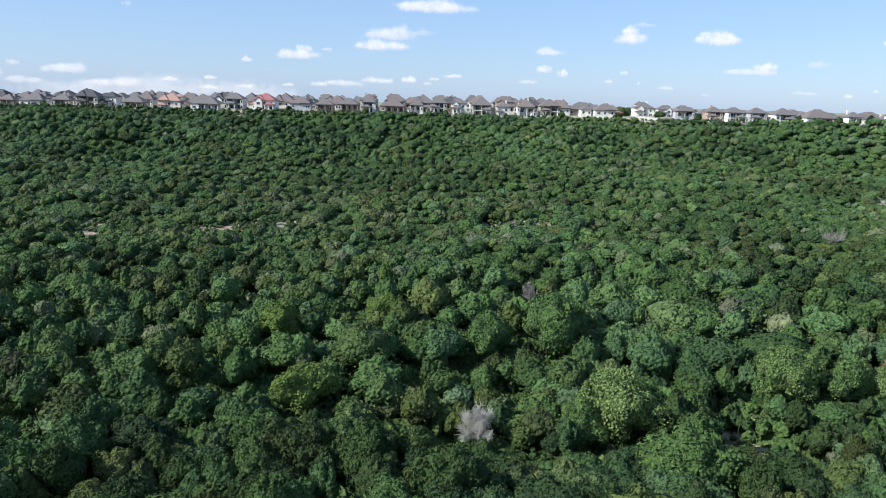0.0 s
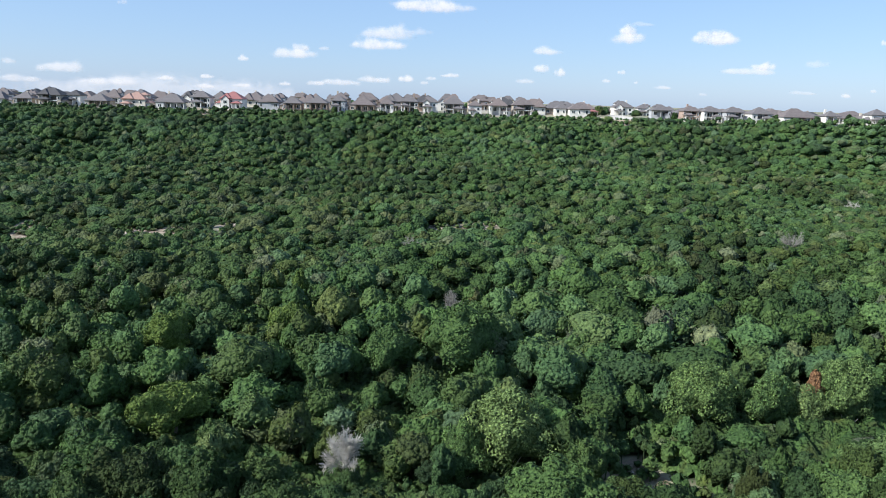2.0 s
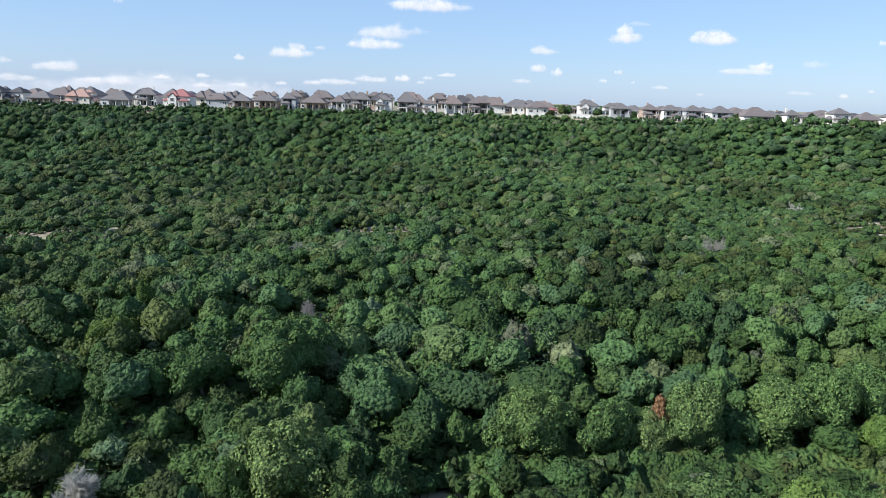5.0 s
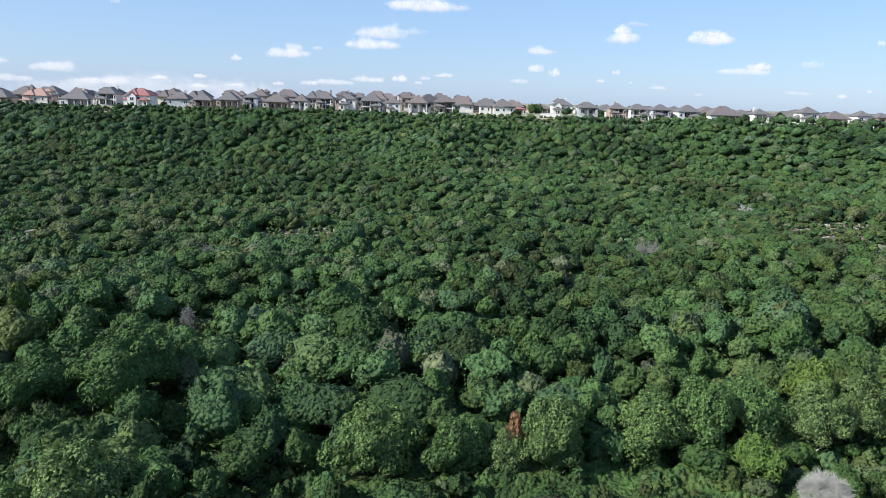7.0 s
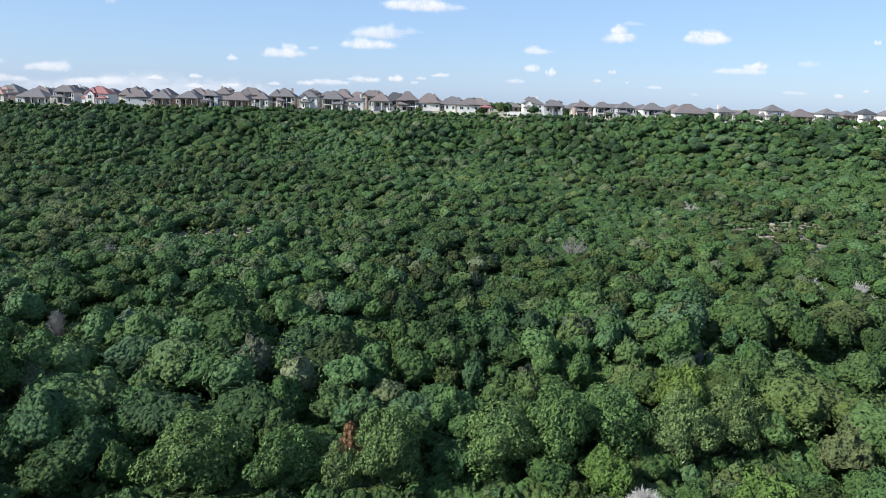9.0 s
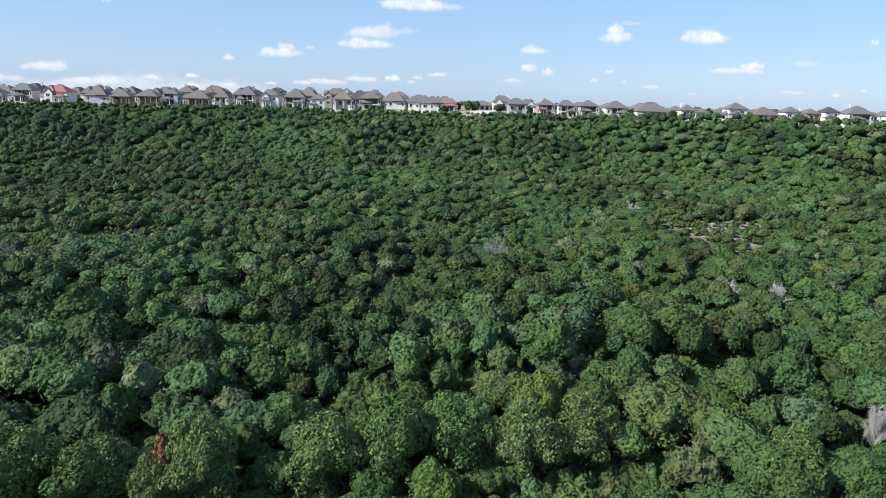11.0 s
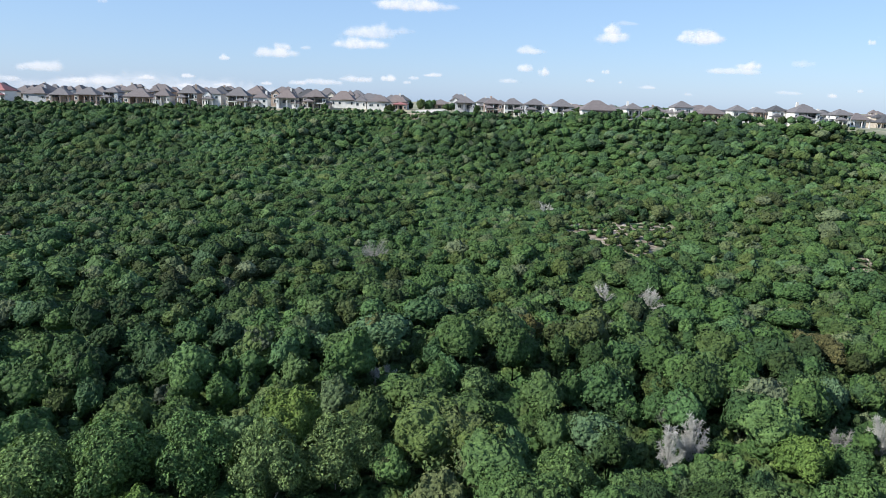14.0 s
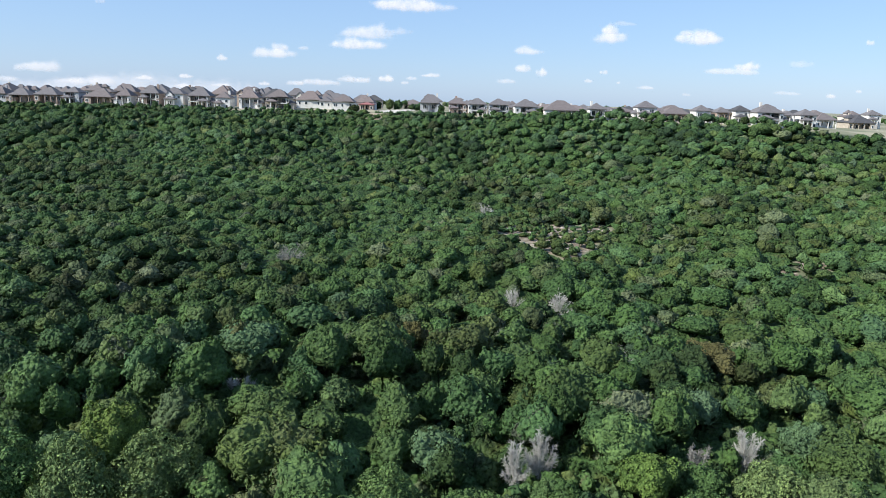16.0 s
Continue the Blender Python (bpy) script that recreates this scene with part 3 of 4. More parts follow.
# ---------------------------------------------------------------- houses on the rim
def hip_roof(bm, x0, x1, y0, y1, z, peak):
    """A hip roof with eaves of some thickness; its ridge runs along the longer side."""
    w, d = x1 - x0, y1 - y0
    t = 0.28
    lo = [bm.verts.new(p) for p in ((x0, y0, z), (x1, y0, z), (x1, y1, z), (x0, y1, z))]
    up = [bm.verts.new(p) for p in ((x0, y0, z + t), (x1, y0, z + t), (x1, y1, z + t), (x0, y1, z + t))]
    xm, ym = (x0 + x1) / 2, (y0 + y1) / 2
    if w >= d:
        run = max(0.4, (w - d) / 2)
        r = [bm.verts.new((xm - run, ym, peak)), bm.verts.new((xm + run, ym, peak))]
        faces = ((up[0], up[1], r[1], r[0]), (up[1], up[2], r[1]), (up[2], up[3], r[0], r[1]), (up[3], up[0], r[0]))
    else:
        run = max(0.4, (d - w) / 2)
        r = [bm.verts.new((xm, ym - run, peak)), bm.verts.new((xm, ym + run, peak))]
        faces = ((up[0], up[1], r[0]), (up[1], up[2], r[1], r[0]), (up[2], up[3], r[1]), (up[3], up[0], r[0], r[1]))
    for f in faces:
        bm.faces.new(f)
    for i in range(4):
        j = (i + 1) % 4
        bm.faces.new((lo[i], lo[j], up[j], up[i]))
    bm.faces.new(lo[::-1])
    return bm


def window(parent, x, y, z, w, h):
    """A window in a wall that faces -y: frame, sill and a glass pane set back in it."""
    f = bmesh.new()
    t = 0.13
    box(f, x - w / 2 - t, x + w / 2 + t, y - 0.10, y - 0.004, z + h, z + h + t)
    box(f, x - w / 2 - t, x + w / 2 + t, y - 0.14, y - 0.004, z - t, z)
    box(f, x - w / 2 - t, x - w / 2, y - 0.10, y - 0.004, z, z + h)
    box(f, x + w / 2, x + w / 2 + t, y - 0.10, y - 0.004, z, z + h)
    if w > 1.5:
        box(f, x - 0.05, x + 0.05, y - 0.10, y - 0.004, z, z + h)
    win = part("window", f, M_TRIM, parent)
    part("pane", box(bmesh.new(), x - w / 2, x + w / 2, y - 0.05, y - 0.004, z, z + h), M_GLASS, win)
    return win


HOUSE_TEXT = {
    "low": "one-storey house with a shaded patio on posts",
    "two": "two-storey house with a hip roof",
    "deck": "two-storey house with deep shaded balconies",
}
WALL_WORD = {"white": "white", "cream": "cream stucco", "stone": "limestone", "tan": "tan brick", "grey": "grey", "clay_wall": "terracotta"}
ROOF_WORD = {"grey": "grey-roofed", "slate": "dark-roofed", "brown": "brown-roofed", "tan": "tan-roofed", "clay": "orange-tiled", "red": "red-tiled"}


def house(x, y, w, d, eave, peak, style, wall, roof):
    """A house whose back faces the valley: x its middle, y its valley side, eave and peak its heights above the sea of zero."""
    rng = random.Random(int(x * 7 + y))
    z = float(ground(x, y + d / 2))
    base = tagged(new("house"), "%s %s %s" % (WALL_WORD[wall], ROOF_WORD[roof], HOUSE_TEXT[style]), "house", "houses on the rim")
    base.location = (x, y, z)
    e, p = eave - z, peak - z
    e = max(2.8, min(e, p - 0.36 * min(w, d)))
    wm, rm = WALLS[wall], ROOFS[roof]
    hw = w / 2 - 0.45
    down = -2.5
    if style == "low":
        porch = min(4.6, d * 0.42)
        cut = hw * rng.uniform(0.45, 0.8) * rng.choice((-1, 1))
        b = box(bmesh.new(), -hw, hw, porch, d - 0.4, down, e)
        lo, hi = (-hw, cut) if cut < 0 else (cut, hw)
        box(b, lo, hi, 0.3, porch - 0.003, down, e)
        part("wall", b, wm, base)
        part("patio", box(bmesh.new(), -hw, hw, 0.1, porch, down, 0.02), M_CONCRETE, base)
        a0, a1 = (cut, hw) if cut < 0 else (-hw, cut)
        n = max(2, int((a1 - a0) / 3.2))
        for i in range(n + 1):
            px_ = a0 + 0.25 + (a1 - a0 - 0.5) * i / n
            part("post", box(bmesh.new(), px_ - 0.2, px_ + 0.2, 0.35, 0.75, 0.02, e), wm, base)
        for i in range(n):
            cx = a0 + (a1 - a0) * (i + 0.5) / n
            window(base, cx, porch, max(0.25, e - 2.9), 1.7, min(2.1, e - 0.6))
        window(base, (lo + hi) / 2, 0.3, max(0.6, e - 2.5), min(1.9, (hi - lo) * 0.5), 1.4)
    elif style == "two":
        part("wall", box(bmesh.new(), -hw, hw, 0.4, d - 0.4, down, e), wm, base)
        if w > 9 and e > 4.6 and rng.random() < 0.7:
            # a front bay under its own steep gable
            gx_, gw = rng.choice((-1, 1)) * hw * 0.5, w * rng.uniform(0.16, 0.22)
            bay = box(bmesh.new(), gx_ - gw, gx_ + gw, -1.2, 0.397, down, e - 0.35)
            t0, t1, t2 = (bay.verts.new(c_) for c_ in ((gx_ - gw, -1.2, e - 0.35), (gx_ + gw, -1.2, e - 0.35), (gx_, -1.2, e - 0.35 + gw * 1.0)))
            bay.faces.new((t0, t1, t2))
            bay_ob = part("bay", bay, wm, base)
            slope = bmesh.new()
            for sgn in (-1, 1):
                c_ = [(gx_ + sgn * (gw + 0.35), -1.5, e - 0.62), (gx_, -1.5, e - 0.28 + gw), (gx_, 3.0, e - 0.28 + gw), (gx_ + sgn * (gw + 0.35), 3.0, e - 0.62)]
                top_ = [slope.verts.new((a_, b_, z_ + 0.16)) for a_, b_, z_ in c_]
                bot_ = [slope.verts.new(q_) for q_ in c_]
                for f_ in ((0, 1, 2, 3),):
                    slope.faces.new([top_[i_] for i_ in f_])
                    slope.faces.new([bot_[i_] for i_ in f_][::-1])
                for i_ in range(4):
                    slope.faces.new((bot_[i_], bot_[(i_ + 1) % 4], top_[(i_ + 1) % 4], top_[i_]))
            part("bay_roof", slope, rm, bay_ob)
            window(base, gx_, -1.2, e - 2.5, min(1.9, gw), 1.6)
            window(base, gx_, -1.2, e - 5.4, min(1.9, gw), 1.8)
        n = max(2, int(w / 3.6))
        for row, zz in ((0, e - 2.25), (1, e - 5.2)):
            if zz < -0.8:
                continue
            for i in range(n):
                cx = -hw + 2 * hw * (i + 0.5) / n + rng.uniform(-0.25, 0.25)
                if rng.random() < 0.85:
                    window(base, cx, 0.4, zz, rng.choice((1.0, 1.3, 1.9)), rng.choice((1.35, 1.55)) if row == 0 else 1.7)
    else:
        rec = min(4.4, d * 0.42)
        c0 = hw * rng.uniform(-0.88, -0.5)
        c1 = hw * rng.uniform(0.5, 0.9)
        b = box(bmesh.new(), -hw, hw, rec, d - 0.4, down, e)
        box(b, -hw, c0, 0.4, rec - 0.003, down, e)
        box(b, c1, hw, 0.4, rec - 0.003, down, e)
        part("wall", b, wm, base)
        part("balcony", box(bmesh.new(), c0 + 0.003, c1 - 0.003, 0.2, rec - 0.003, e - 3.05, e - 2.75), M_TRIM, base)
        n = max(2, int((c1 - c0) / 3.0))
        for i in range(n + 1):
            px_ = c0 + 0.2 + (c1 - c0 - 0.4) * i / n
            part("post", box(bmesh.new(), px_ - 0.17, px_ + 0.17, 0.45, 0.8, down, e), wm if rng.random() < 0.5 else M_TRIM, base)
        for i in range(n):
            cx = c0 + (c1 - c0) * (i + 0.5) / n
            window(base, cx, rec, e - 2.5, 1.8, 2.0)
            window(base, cx, rec, e - 5.6, 1.8, 2.1)
        rail = bmesh.new()
        box(rail, c0 + 0.05, c1 - 0.05, 0.24, 0.30, e - 1.85, e - 1.78)
        for i in range(int((c1 - c0) / 0.45)):
            box(rail, c0 + 0.3 + i * 0.45, c0 + 0.34 + i * 0.45, 0.25, 0.29, e - 2.75, e - 1.85)
        part("railing", rail, M_DARK_METAL, base)
        for cx in ((-hw + c0) / 2, (c1 + hw) / 2):
            window(base, cx, 0.4, e - 2.3, min(1.1, (hw + c0) * 0.6, (hw - c1) * 0.6 + 0.3), 1.4)
            window(base, cx, 0.4, e - 5.3, min(1.1, (hw + c0) * 0.6, (hw - c1) * 0.6 + 0.3), 1.6)
    main = part("roof", hip_roof(bmesh.new(), -w / 2, w / 2, -0.15, d, e + 0.004, p), rm, base)
    if w > 12.5 and style != "low":
        # a lower cross wing in front of the roof
        s = rng.choice((-1, 1)) * w * 0.22
        part("gable", hip_roof(bmesh.new(), s - w * 0.24, s + w * 0.24, -0.75, d * 0.7, e + 0.30, e + (p - e) * 0.8), rm, main)
    if rng.random() < 0.55 and w > 8.5 and y < 440:
        # a one-storey wing with its own hip roof
        side = rng.choice((-1, 1))
        ww_, eave_ = w * rng.uniform(0.34, 0.46), min(e - 0.5, rng.uniform(2.7, 3.2))
        x0_, x1_ = sorted((side * (hw - ww_ * 0.55), side * (hw + ww_ * 0.45)))
        wing = part("wing", box(bmesh.new(), x0_, x1_, 1.2, d * 0.7, down, eave_), wm, base)
        part("wing_roof", hip_roof(bmesh.new(), x0_ - 0.5, x1_ + 0.5, 0.7, d * 0.7 + 0.5, eave_ + 0.004, eave_ + rng.uniform(1.6, 2.6)), rm, wing)
        window(base, (x0_ + x1_) / 2, 1.2, eave_ - 2.1, min(1.8, ww_ * 0.4), 1.4)
    if rng.random() < 0.62 and w > 9:
        # a steep hip over the stair or the upper room behind
        s, k_ = rng.choice((-1, 1)) * w * rng.uniform(0.1, 0.28), w * rng.uniform(0.17, 0.24)
        part("dormer_wall", box(bmesh.new(), s - k_ + 0.4, s + k_ - 0.4, d * 0.42, d * 0.42 + 2 * k_ - 0.8, e, e + (p - e) * 0.55), wm, main)
        part("upper_roof", hip_roof(bmesh.new(), s - k_, s + k_, d * 0.42 - 0.4, d * 0.42 + 2 * k_ - 0.4, e + (p - e) * 0.55, p + rng.uniform(-0.3, 0.8)), rm, main)
    if style != "low" and e > 4.4:
        # a covered patio that comes out towards the valley
        side = rng.choice((-1, 1))
        a0, a1 = sorted((side * hw * 0.96, side * hw * rng.uniform(-0.35, 0.2)))
        out, pe = -rng.uniform(2.4, 3.6), e - rng.uniform(2.2, 2.7)
        porch_ = part("porch_roof", hip_roof(bmesh.new(), a0 - 0.3, a1 + 0.3, out - 0.3, 2.6, pe, pe + 1.5), rm, base)
        part("patio", box(bmesh.new(), a0, a1, out, 0.19, -2.5, max(-0.6, pe - 3.0)), M_CONCRETE, porch_)
        n = max(2, int((a1 - a0) / 3.0))
        for i in range(n + 1):
            px_ = a0 + 0.2 + (a1 - a0 - 0.4) * i / n
            part("post", box(bmesh.new(), px_ - 0.16, px_ + 0.16, out + 0.1, out + 0.42, -2.5, pe - 0.004), M_TRIM if rng.random() < 0.6 else wm, porch_)
    if rng.random() < 0.15:
        cx, cy = rng.uniform(-0.25, 0.25) * w, d * 0.6
        part("chimney", box(bmesh.new(), cx - 0.5, cx + 0.5, cy, cy + 0.8, e, p + 0.7), wm, main)
    return base


M_DARK_METAL = material("dark_railing", 0.5)[0]
M_DARK_METAL.node_tree.nodes["Principled BSDF"].inputs["Base Color"].default_value = (0.03, 0.03, 0.032, 1)

house(-255.2, 424, 9.7, 9.0, 52.6, 56.1, 'low', 'stone', 'brown')
house(-240.0, 424, 15.5, 13.5, 53.7, 57.5, 'two', 'white', 'grey')
house(-222.2, 422, 11.4, 10.0, 54.5, 57.1, 'deck', 'stone', 'grey')
house(-206.5, 421, 13.7, 12.0, 56.0, 60.1, 'deck', 'stone', 'slate')
house(-196.4, 428, 8.7, 9.0, 56.0, 59.2, 'two', 'white', 'slate')
house(-180.8, 422, 13.4, 11.8, 53.8, 57.6, 'low', 'stone', 'grey')
house(-159.2, 422, 14.0, 12.3, 55.1, 59.2, 'two', 'cream', 'clay')
house(-139.5, 424, 16.9, 13.5, 55.0, 58.5, 'low', 'white', 'grey')
house(-123.5, 428, 11.8, 10.4, 57.1, 60.7, 'deck', 'white', 'grey')
house(-105.4, 428, 13.3, 11.7, 56.6, 60.9, 'two', 'white', 'red')
house(-84.5, 430, 13.4, 11.8, 56.6, 59.5, 'two', 'grey', 'brown')
house(-69.8, 426, 11.0, 9.6, 55.4, 58.6, 'low', 'tan', 'grey')
house(-55.9, 426, 12.7, 11.2, 55.8, 59.7, 'low', 'tan', 'grey')
house(-43.5, 428, 8.7, 9.0, 58.4, 60.4, 'deck', 'grey', 'grey')
house(-29.9, 428, 15.1, 13.2, 55.5, 60.1, 'low', 'tan', 'brown')
house(-15.5, 426, 8.6, 9.0, 56.3, 60.5, 'low', 'white', 'brown')
house(-2.6, 428, 10.4, 9.2, 58.0, 62.2, 'deck', 'tan', 'grey')
house(9.7, 430, 9.9, 9.0, 58.6, 61.3, 'two', 'white', 'grey')
house(23.1, 428, 12.2, 10.7, 57.4, 62.3, 'deck', 'stone', 'grey')
house(35.6, 428, 8.4, 9.0, 56.8, 60.0, 'two', 'white', 'brown')
house(49.1, 428, 11.0, 9.7, 57.2, 61.7, 'low', 'white', 'tan')
house(63.7, 430, 12.8, 11.2, 57.9, 62.2, 'deck', 'stone', 'brown')
house(87.2, 440, 7.1, 9.0, 56.5, 59.1, 'two', 'white', 'grey')
house(97.5, 434, 13.0, 11.3, 56.8, 60.5, 'two', 'white', 'brown')
house(143.2, 514, 14.3, 12.5, 58.2, 62.6, 'two', 'white', 'grey')
house(158.9, 518, 10.2, 9.0, 58.2, 61.0, 'two', 'white', 'grey')
house(108.0, 452, 8.8, 9.0, 55.0, 56.8, 'low', 'tan', 'red')
house(143.9, 428, 11.0, 9.7, 57.9, 60.9, 'low', 'grey', 'grey')
house(158.2, 420, 9.7, 9.0, 58.8, 60.7, 'deck', 'clay_wall', 'brown')
house(168.4, 415, 10.1, 9.0, 57.9, 60.7, 'deck', 'white', 'grey')
house(178.6, 409, 10.3, 9.0, 58.3, 60.8, 'deck', 'grey', 'grey')
house(191.7, 404, 12.1, 10.6, 58.4, 60.9, 'deck', 'white', 'grey')
house(207.9, 396, 17.2, 13.5, 57.2, 60.8, 'low', 'white', 'brown')
house(224.2, 392, 8.5, 9.0, 57.8, 60.1, 'low', 'white', 'grey')
house(246.6, 388, 9.8, 9.0, 58.8, 61.7, 'two', 'white', 'grey')
house(259.1, 384, 12.7, 11.2, 58.0, 60.0, 'low', 'tan', 'brown')
house(271.6, 384, 7.9, 9.0, 58.8, 60.6, 'two', 'white', 'grey')
house(280.2, 382, 7.2, 9.0, 58.4, 59.9, 'low', 'tan', 'grey')
house(287.2, 378, 7.3, 9.0, 59.1, 60.9, 'two', 'white', 'slate')
house(296.4, 370, 12.4, 10.9, 59.3, 61.8, 'deck', 'white', 'grey')
house(311.4, 384, 6.3, 9.0, 57.4, 59.2, 'low', 'white', 'grey')
house(320.4, 384, 8.4, 9.0, 57.2, 60.2, 'deck', 'white', 'grey')
house(333.4, 392, 10.6, 9.4, 55.6, 58.6, 'low', 'white', 'brown')
house(402.2, 470, 8.5, 9.0, 58.5, 61.1, 'two', 'white', 'grey')


def retaining_wall(x, y, width, high, courses):
    """A garden wall of limestone blocks, each laid on its own in staggered courses."""
    z = float(ground(x, y)) - 0.4
    base = tagged(new("retaining_wall"), "pale limestone block retaining wall below the gardens", "wall", kind="structure")
    base.location = (x, y, z)
    hb = high / courses
    shapes = []
    for length in (1.15, 0.85):
        b = box(bmesh.new(), 0.01, length - 0.01, 0, 0.5, 0.01, hb - 0.01)
        bmesh.ops.bevel(b, geom=b.edges[:], offset=0.03, segments=1, affect='EDGES')
        me = bpy.data.meshes.new("block")
        b.to_mesh(me)
        b.free()
        me.materials.append(M_BLOCK)
        shapes.append((length, me))
    rr = random.Random(3)
    for c in range(courses):
        xx = -width / 2 - rr.uniform(0, 0.5)
        while xx < width / 2:
            length, me = rr.choice(shapes)
            child("block", me, base, "", Matrix.Translation((xx, rr.uniform(-0.04, 0.04) + 0.08 * c, c * hb)))
            xx += length
    return base


retaining_wall(-117.0, 419.5, 11.0, 1.8, 4)
retaining_wall(117.0, 417.0, 14.0, 1.2, 3)
# the pale end of a street that comes to the rim
sx, sy = np.meshgrid(np.linspace(114, 126, 9), np.linspace(417, 500, 34))
bend_x = sx + 0.16 * (sy - 415)
si = np.arange(sx.size).reshape(sx.shape)
sq = np.stack([si[:-1, :-1], si[:-1, 1:], si[1:, 1:], si[1:, :-1]], -1).reshape(-1, 4)
tagged(new("pavement", mesh_of("pavement", np.stack([bend_x, sy, ground(bend_x, sy) + 0.12], -1).reshape(-1, 3), np.concatenate([sq[:, :3], sq[:, [0, 2, 3]]]), M_CONCRETE, None, True)),
       "pale concrete street end between the houses", "pavement", kind="structure")

# the second and third rows of houses, of which mostly the roofs show
rng = random.Random(5)
for row, (off, step) in enumerate(((32, 15.5), (62, 18), (104, 24))):
    xx = -330.0 - 40 * row
    while xx < 330 + 60 * row:
        yy = 428 + off + float(ridge(xx)) * 0.8 + rng.uniform(-5, 7)
        ww = rng.uniform(10, 17)
        dd = ww * rng.choice((0.75, 0.85, 1.2, 1.35))
        zz = float(ground(xx, yy + 6))
        most = float(np.interp(xx, [-330, -200, -60, 0, 60, 90, 130, 170, 330], [57.5, 59.6, 61.8, 63.6, 64.2, 62.6, 60.6, 60.0, 59.8])) + rng.uniform(-1.8, 0.6)
        rise = rng.choice((2.8, 3.4, 4.4, 5.4))
        if not (112 < xx < 146 and row < 2):
            house(round(xx, 1), round(yy, 1), round(ww, 1), round(dd, 1), max(zz + 3.0, most - rise), most, rng.choice(("two", "two", "deck", "low")),
                  rng.choice(("white", "white", "tan", "stone", "grey", "cream")), rng.choice(("grey", "grey", "brown", "brown", "slate", "tan")))
        xx += step * rng.uniform(0.85, 1.35)

# ---------------------------------------------------------------- trees that stand out
rng = random.Random(11)
dead_tree(6.0, 88.5, 20.4, 3.7, 1, spread=1.35, label="bleached bare dead tree with upswept branches")
dead_tree(103.7, 92.4, 24.0, 3.1, 2, dome=True, label="silvery dead bush of dense bare twigs")
dead_tree(164.0, 124.0, 23.4, 2.4, 3, label="tall bleached dead juniper with bare branches")
dead_tree(160.9, 122.5, 22.2, 2.0, 13, label="bleached dead juniper with upright bare branches")
dead_tree(189.0, 127.0, 22.4, 2.4, 4)
dead_tree(182.4, 124.8, 21.6, 2.0, 15, True)
dead_tree(19.8, 146.6, 22.9, 3.0, 16, True, label="dull grey leafless oak among green crowns")
dead_tree(212.0, 128.0, 21.6, 2.0, 14, True)
dead_tree(124.9, 139.5, 22.4, 2.6, 5)
dead_tree(179.2, 154.5, 23.2, 3.3, 6, True, label="dull grey leafless oak among green crowns")
dead_tree(175.2, 182.0, 23.6, 3.4, 7)
dead_tree(166.6, 185.0, 23.8, 2.6, 8)
dead_tree(117.3, 207.0, 26.5, 4.2, 9, True, label="pale grey leafless oak on the slope")
dead_tree(164.9, 261.5, 29.0, 3.0, 10)
dead_tree(9.2, 189.5, 25.6, 2.8, 12, True, label="dull grey leafless oak among green crowns")
for kind, x, y, top, radius in (
        ("sycamore", 26.7, 95, 23.6, 5.8), ("sycamore", 20.5, 92, 19.5, 4.0), ("sycamore", 56.7, 107, 23.2, 4.8), ("sycamore", 66.5, 107.5, 21.5, 4.2),
        ("juniper", 6.4, 85.9, 16.4, 2.3), ("rust_sycamore", 73.6, 108.9, 21.4, 1.7), ("sycamore", 72.6, 107.6, 20.0, 2.6), ("sycamore", 78.8, 108, 23.2, 4.4), ("sycamore", 91.5, 112, 23.0, 5.2), ("sycamore", 98.8, 114, 24.6, 5.4),
        ("sycamore", 106.0, 116, 24.2, 5.2), ("golden_oak", 116.4, 121, 24.9, 4.8), ("sycamore", 114.5, 115.5, 23.6, 4.8), ("sycamore", 122, 118, 23.4, 4.6), ("sycamore", 147, 115.5, 22.4, 3.8),
        ("sycamore", 187.5, 117, 22.6, 4.4), ("bright_oak", 175.4, 118.6, 22.2, 3.8), ("brown_oak", 194, 152, 23.8, 3.6), ("golden_oak", -11.2, 148.6, 24.8, 2.2),
        ("golden_oak", -10.0, 131.6, 22.8, 4.0), ("golden_oak", -28.0, 121.4, 22.8, 4.6), ("golden_oak", -18.5, 98.6, 20.8, 4.6), ("fresh_oak", 21.0, 121.6, 25.8, 6.0), ("fresh_oak", 9.4, 118.4, 23.2, 5.2),
        ("brown_oak", 147.7, 158.8, 23.4, 2.8), ("bright_oak", 104, 108, 19.5, 3.8), ("bright_oak", 96, 84, 21.0, 4.2),
        ("bright_oak", 84, 88, 20.5, 4.4), ("bright_oak", 118, 98, 22.0, 4.0)):
    tree(kind, x, y, top, radius, rng)

for x, y, high, radius in ((104, 430, 4.0, 2.6), (119, 482, 6.0, 3.4), (124, 486, 6.4, 3.6), (112, 478, 5.4, 3.0), (99, 446, 6.0, 2.5), (150, 424, 5.0, 2.2), (199, 404, 5.5, 2.4), (218, 398, 5.2, 2.6), (227, 400, 6.0, 2.8), (236, 398, 6.2, 2.6),
                           (-90, 424, 4.0, 1.8), (-148, 420, 3.6, 1.7), (-166, 419, 3.2, 1.6), (-230, 418, 3.8, 1.8), (-45, 423, 4.0, 1.7), (2, 424, 3.6, 1.6), (70, 425, 4.4, 1.9)):
    tree("live_oak", x, y, float(ground(x, y)) + 0.8 * high, radius, rng)
NAMED = len(PLACED)

# ---------------------------------------------------------------- the woods
woods = np.random.default_rng(4)


def before_clearing(x, y):
    """How far downhill of a stony clearing of the slope this place lies, or None: only low scrub grows there."""
    for a, b, c in CLEAR:
        if 200 < b < 300 and abs(x - a) < c + 2 and b - 18 < y < b + 2:
            return max(0.0, b - y)
    return None


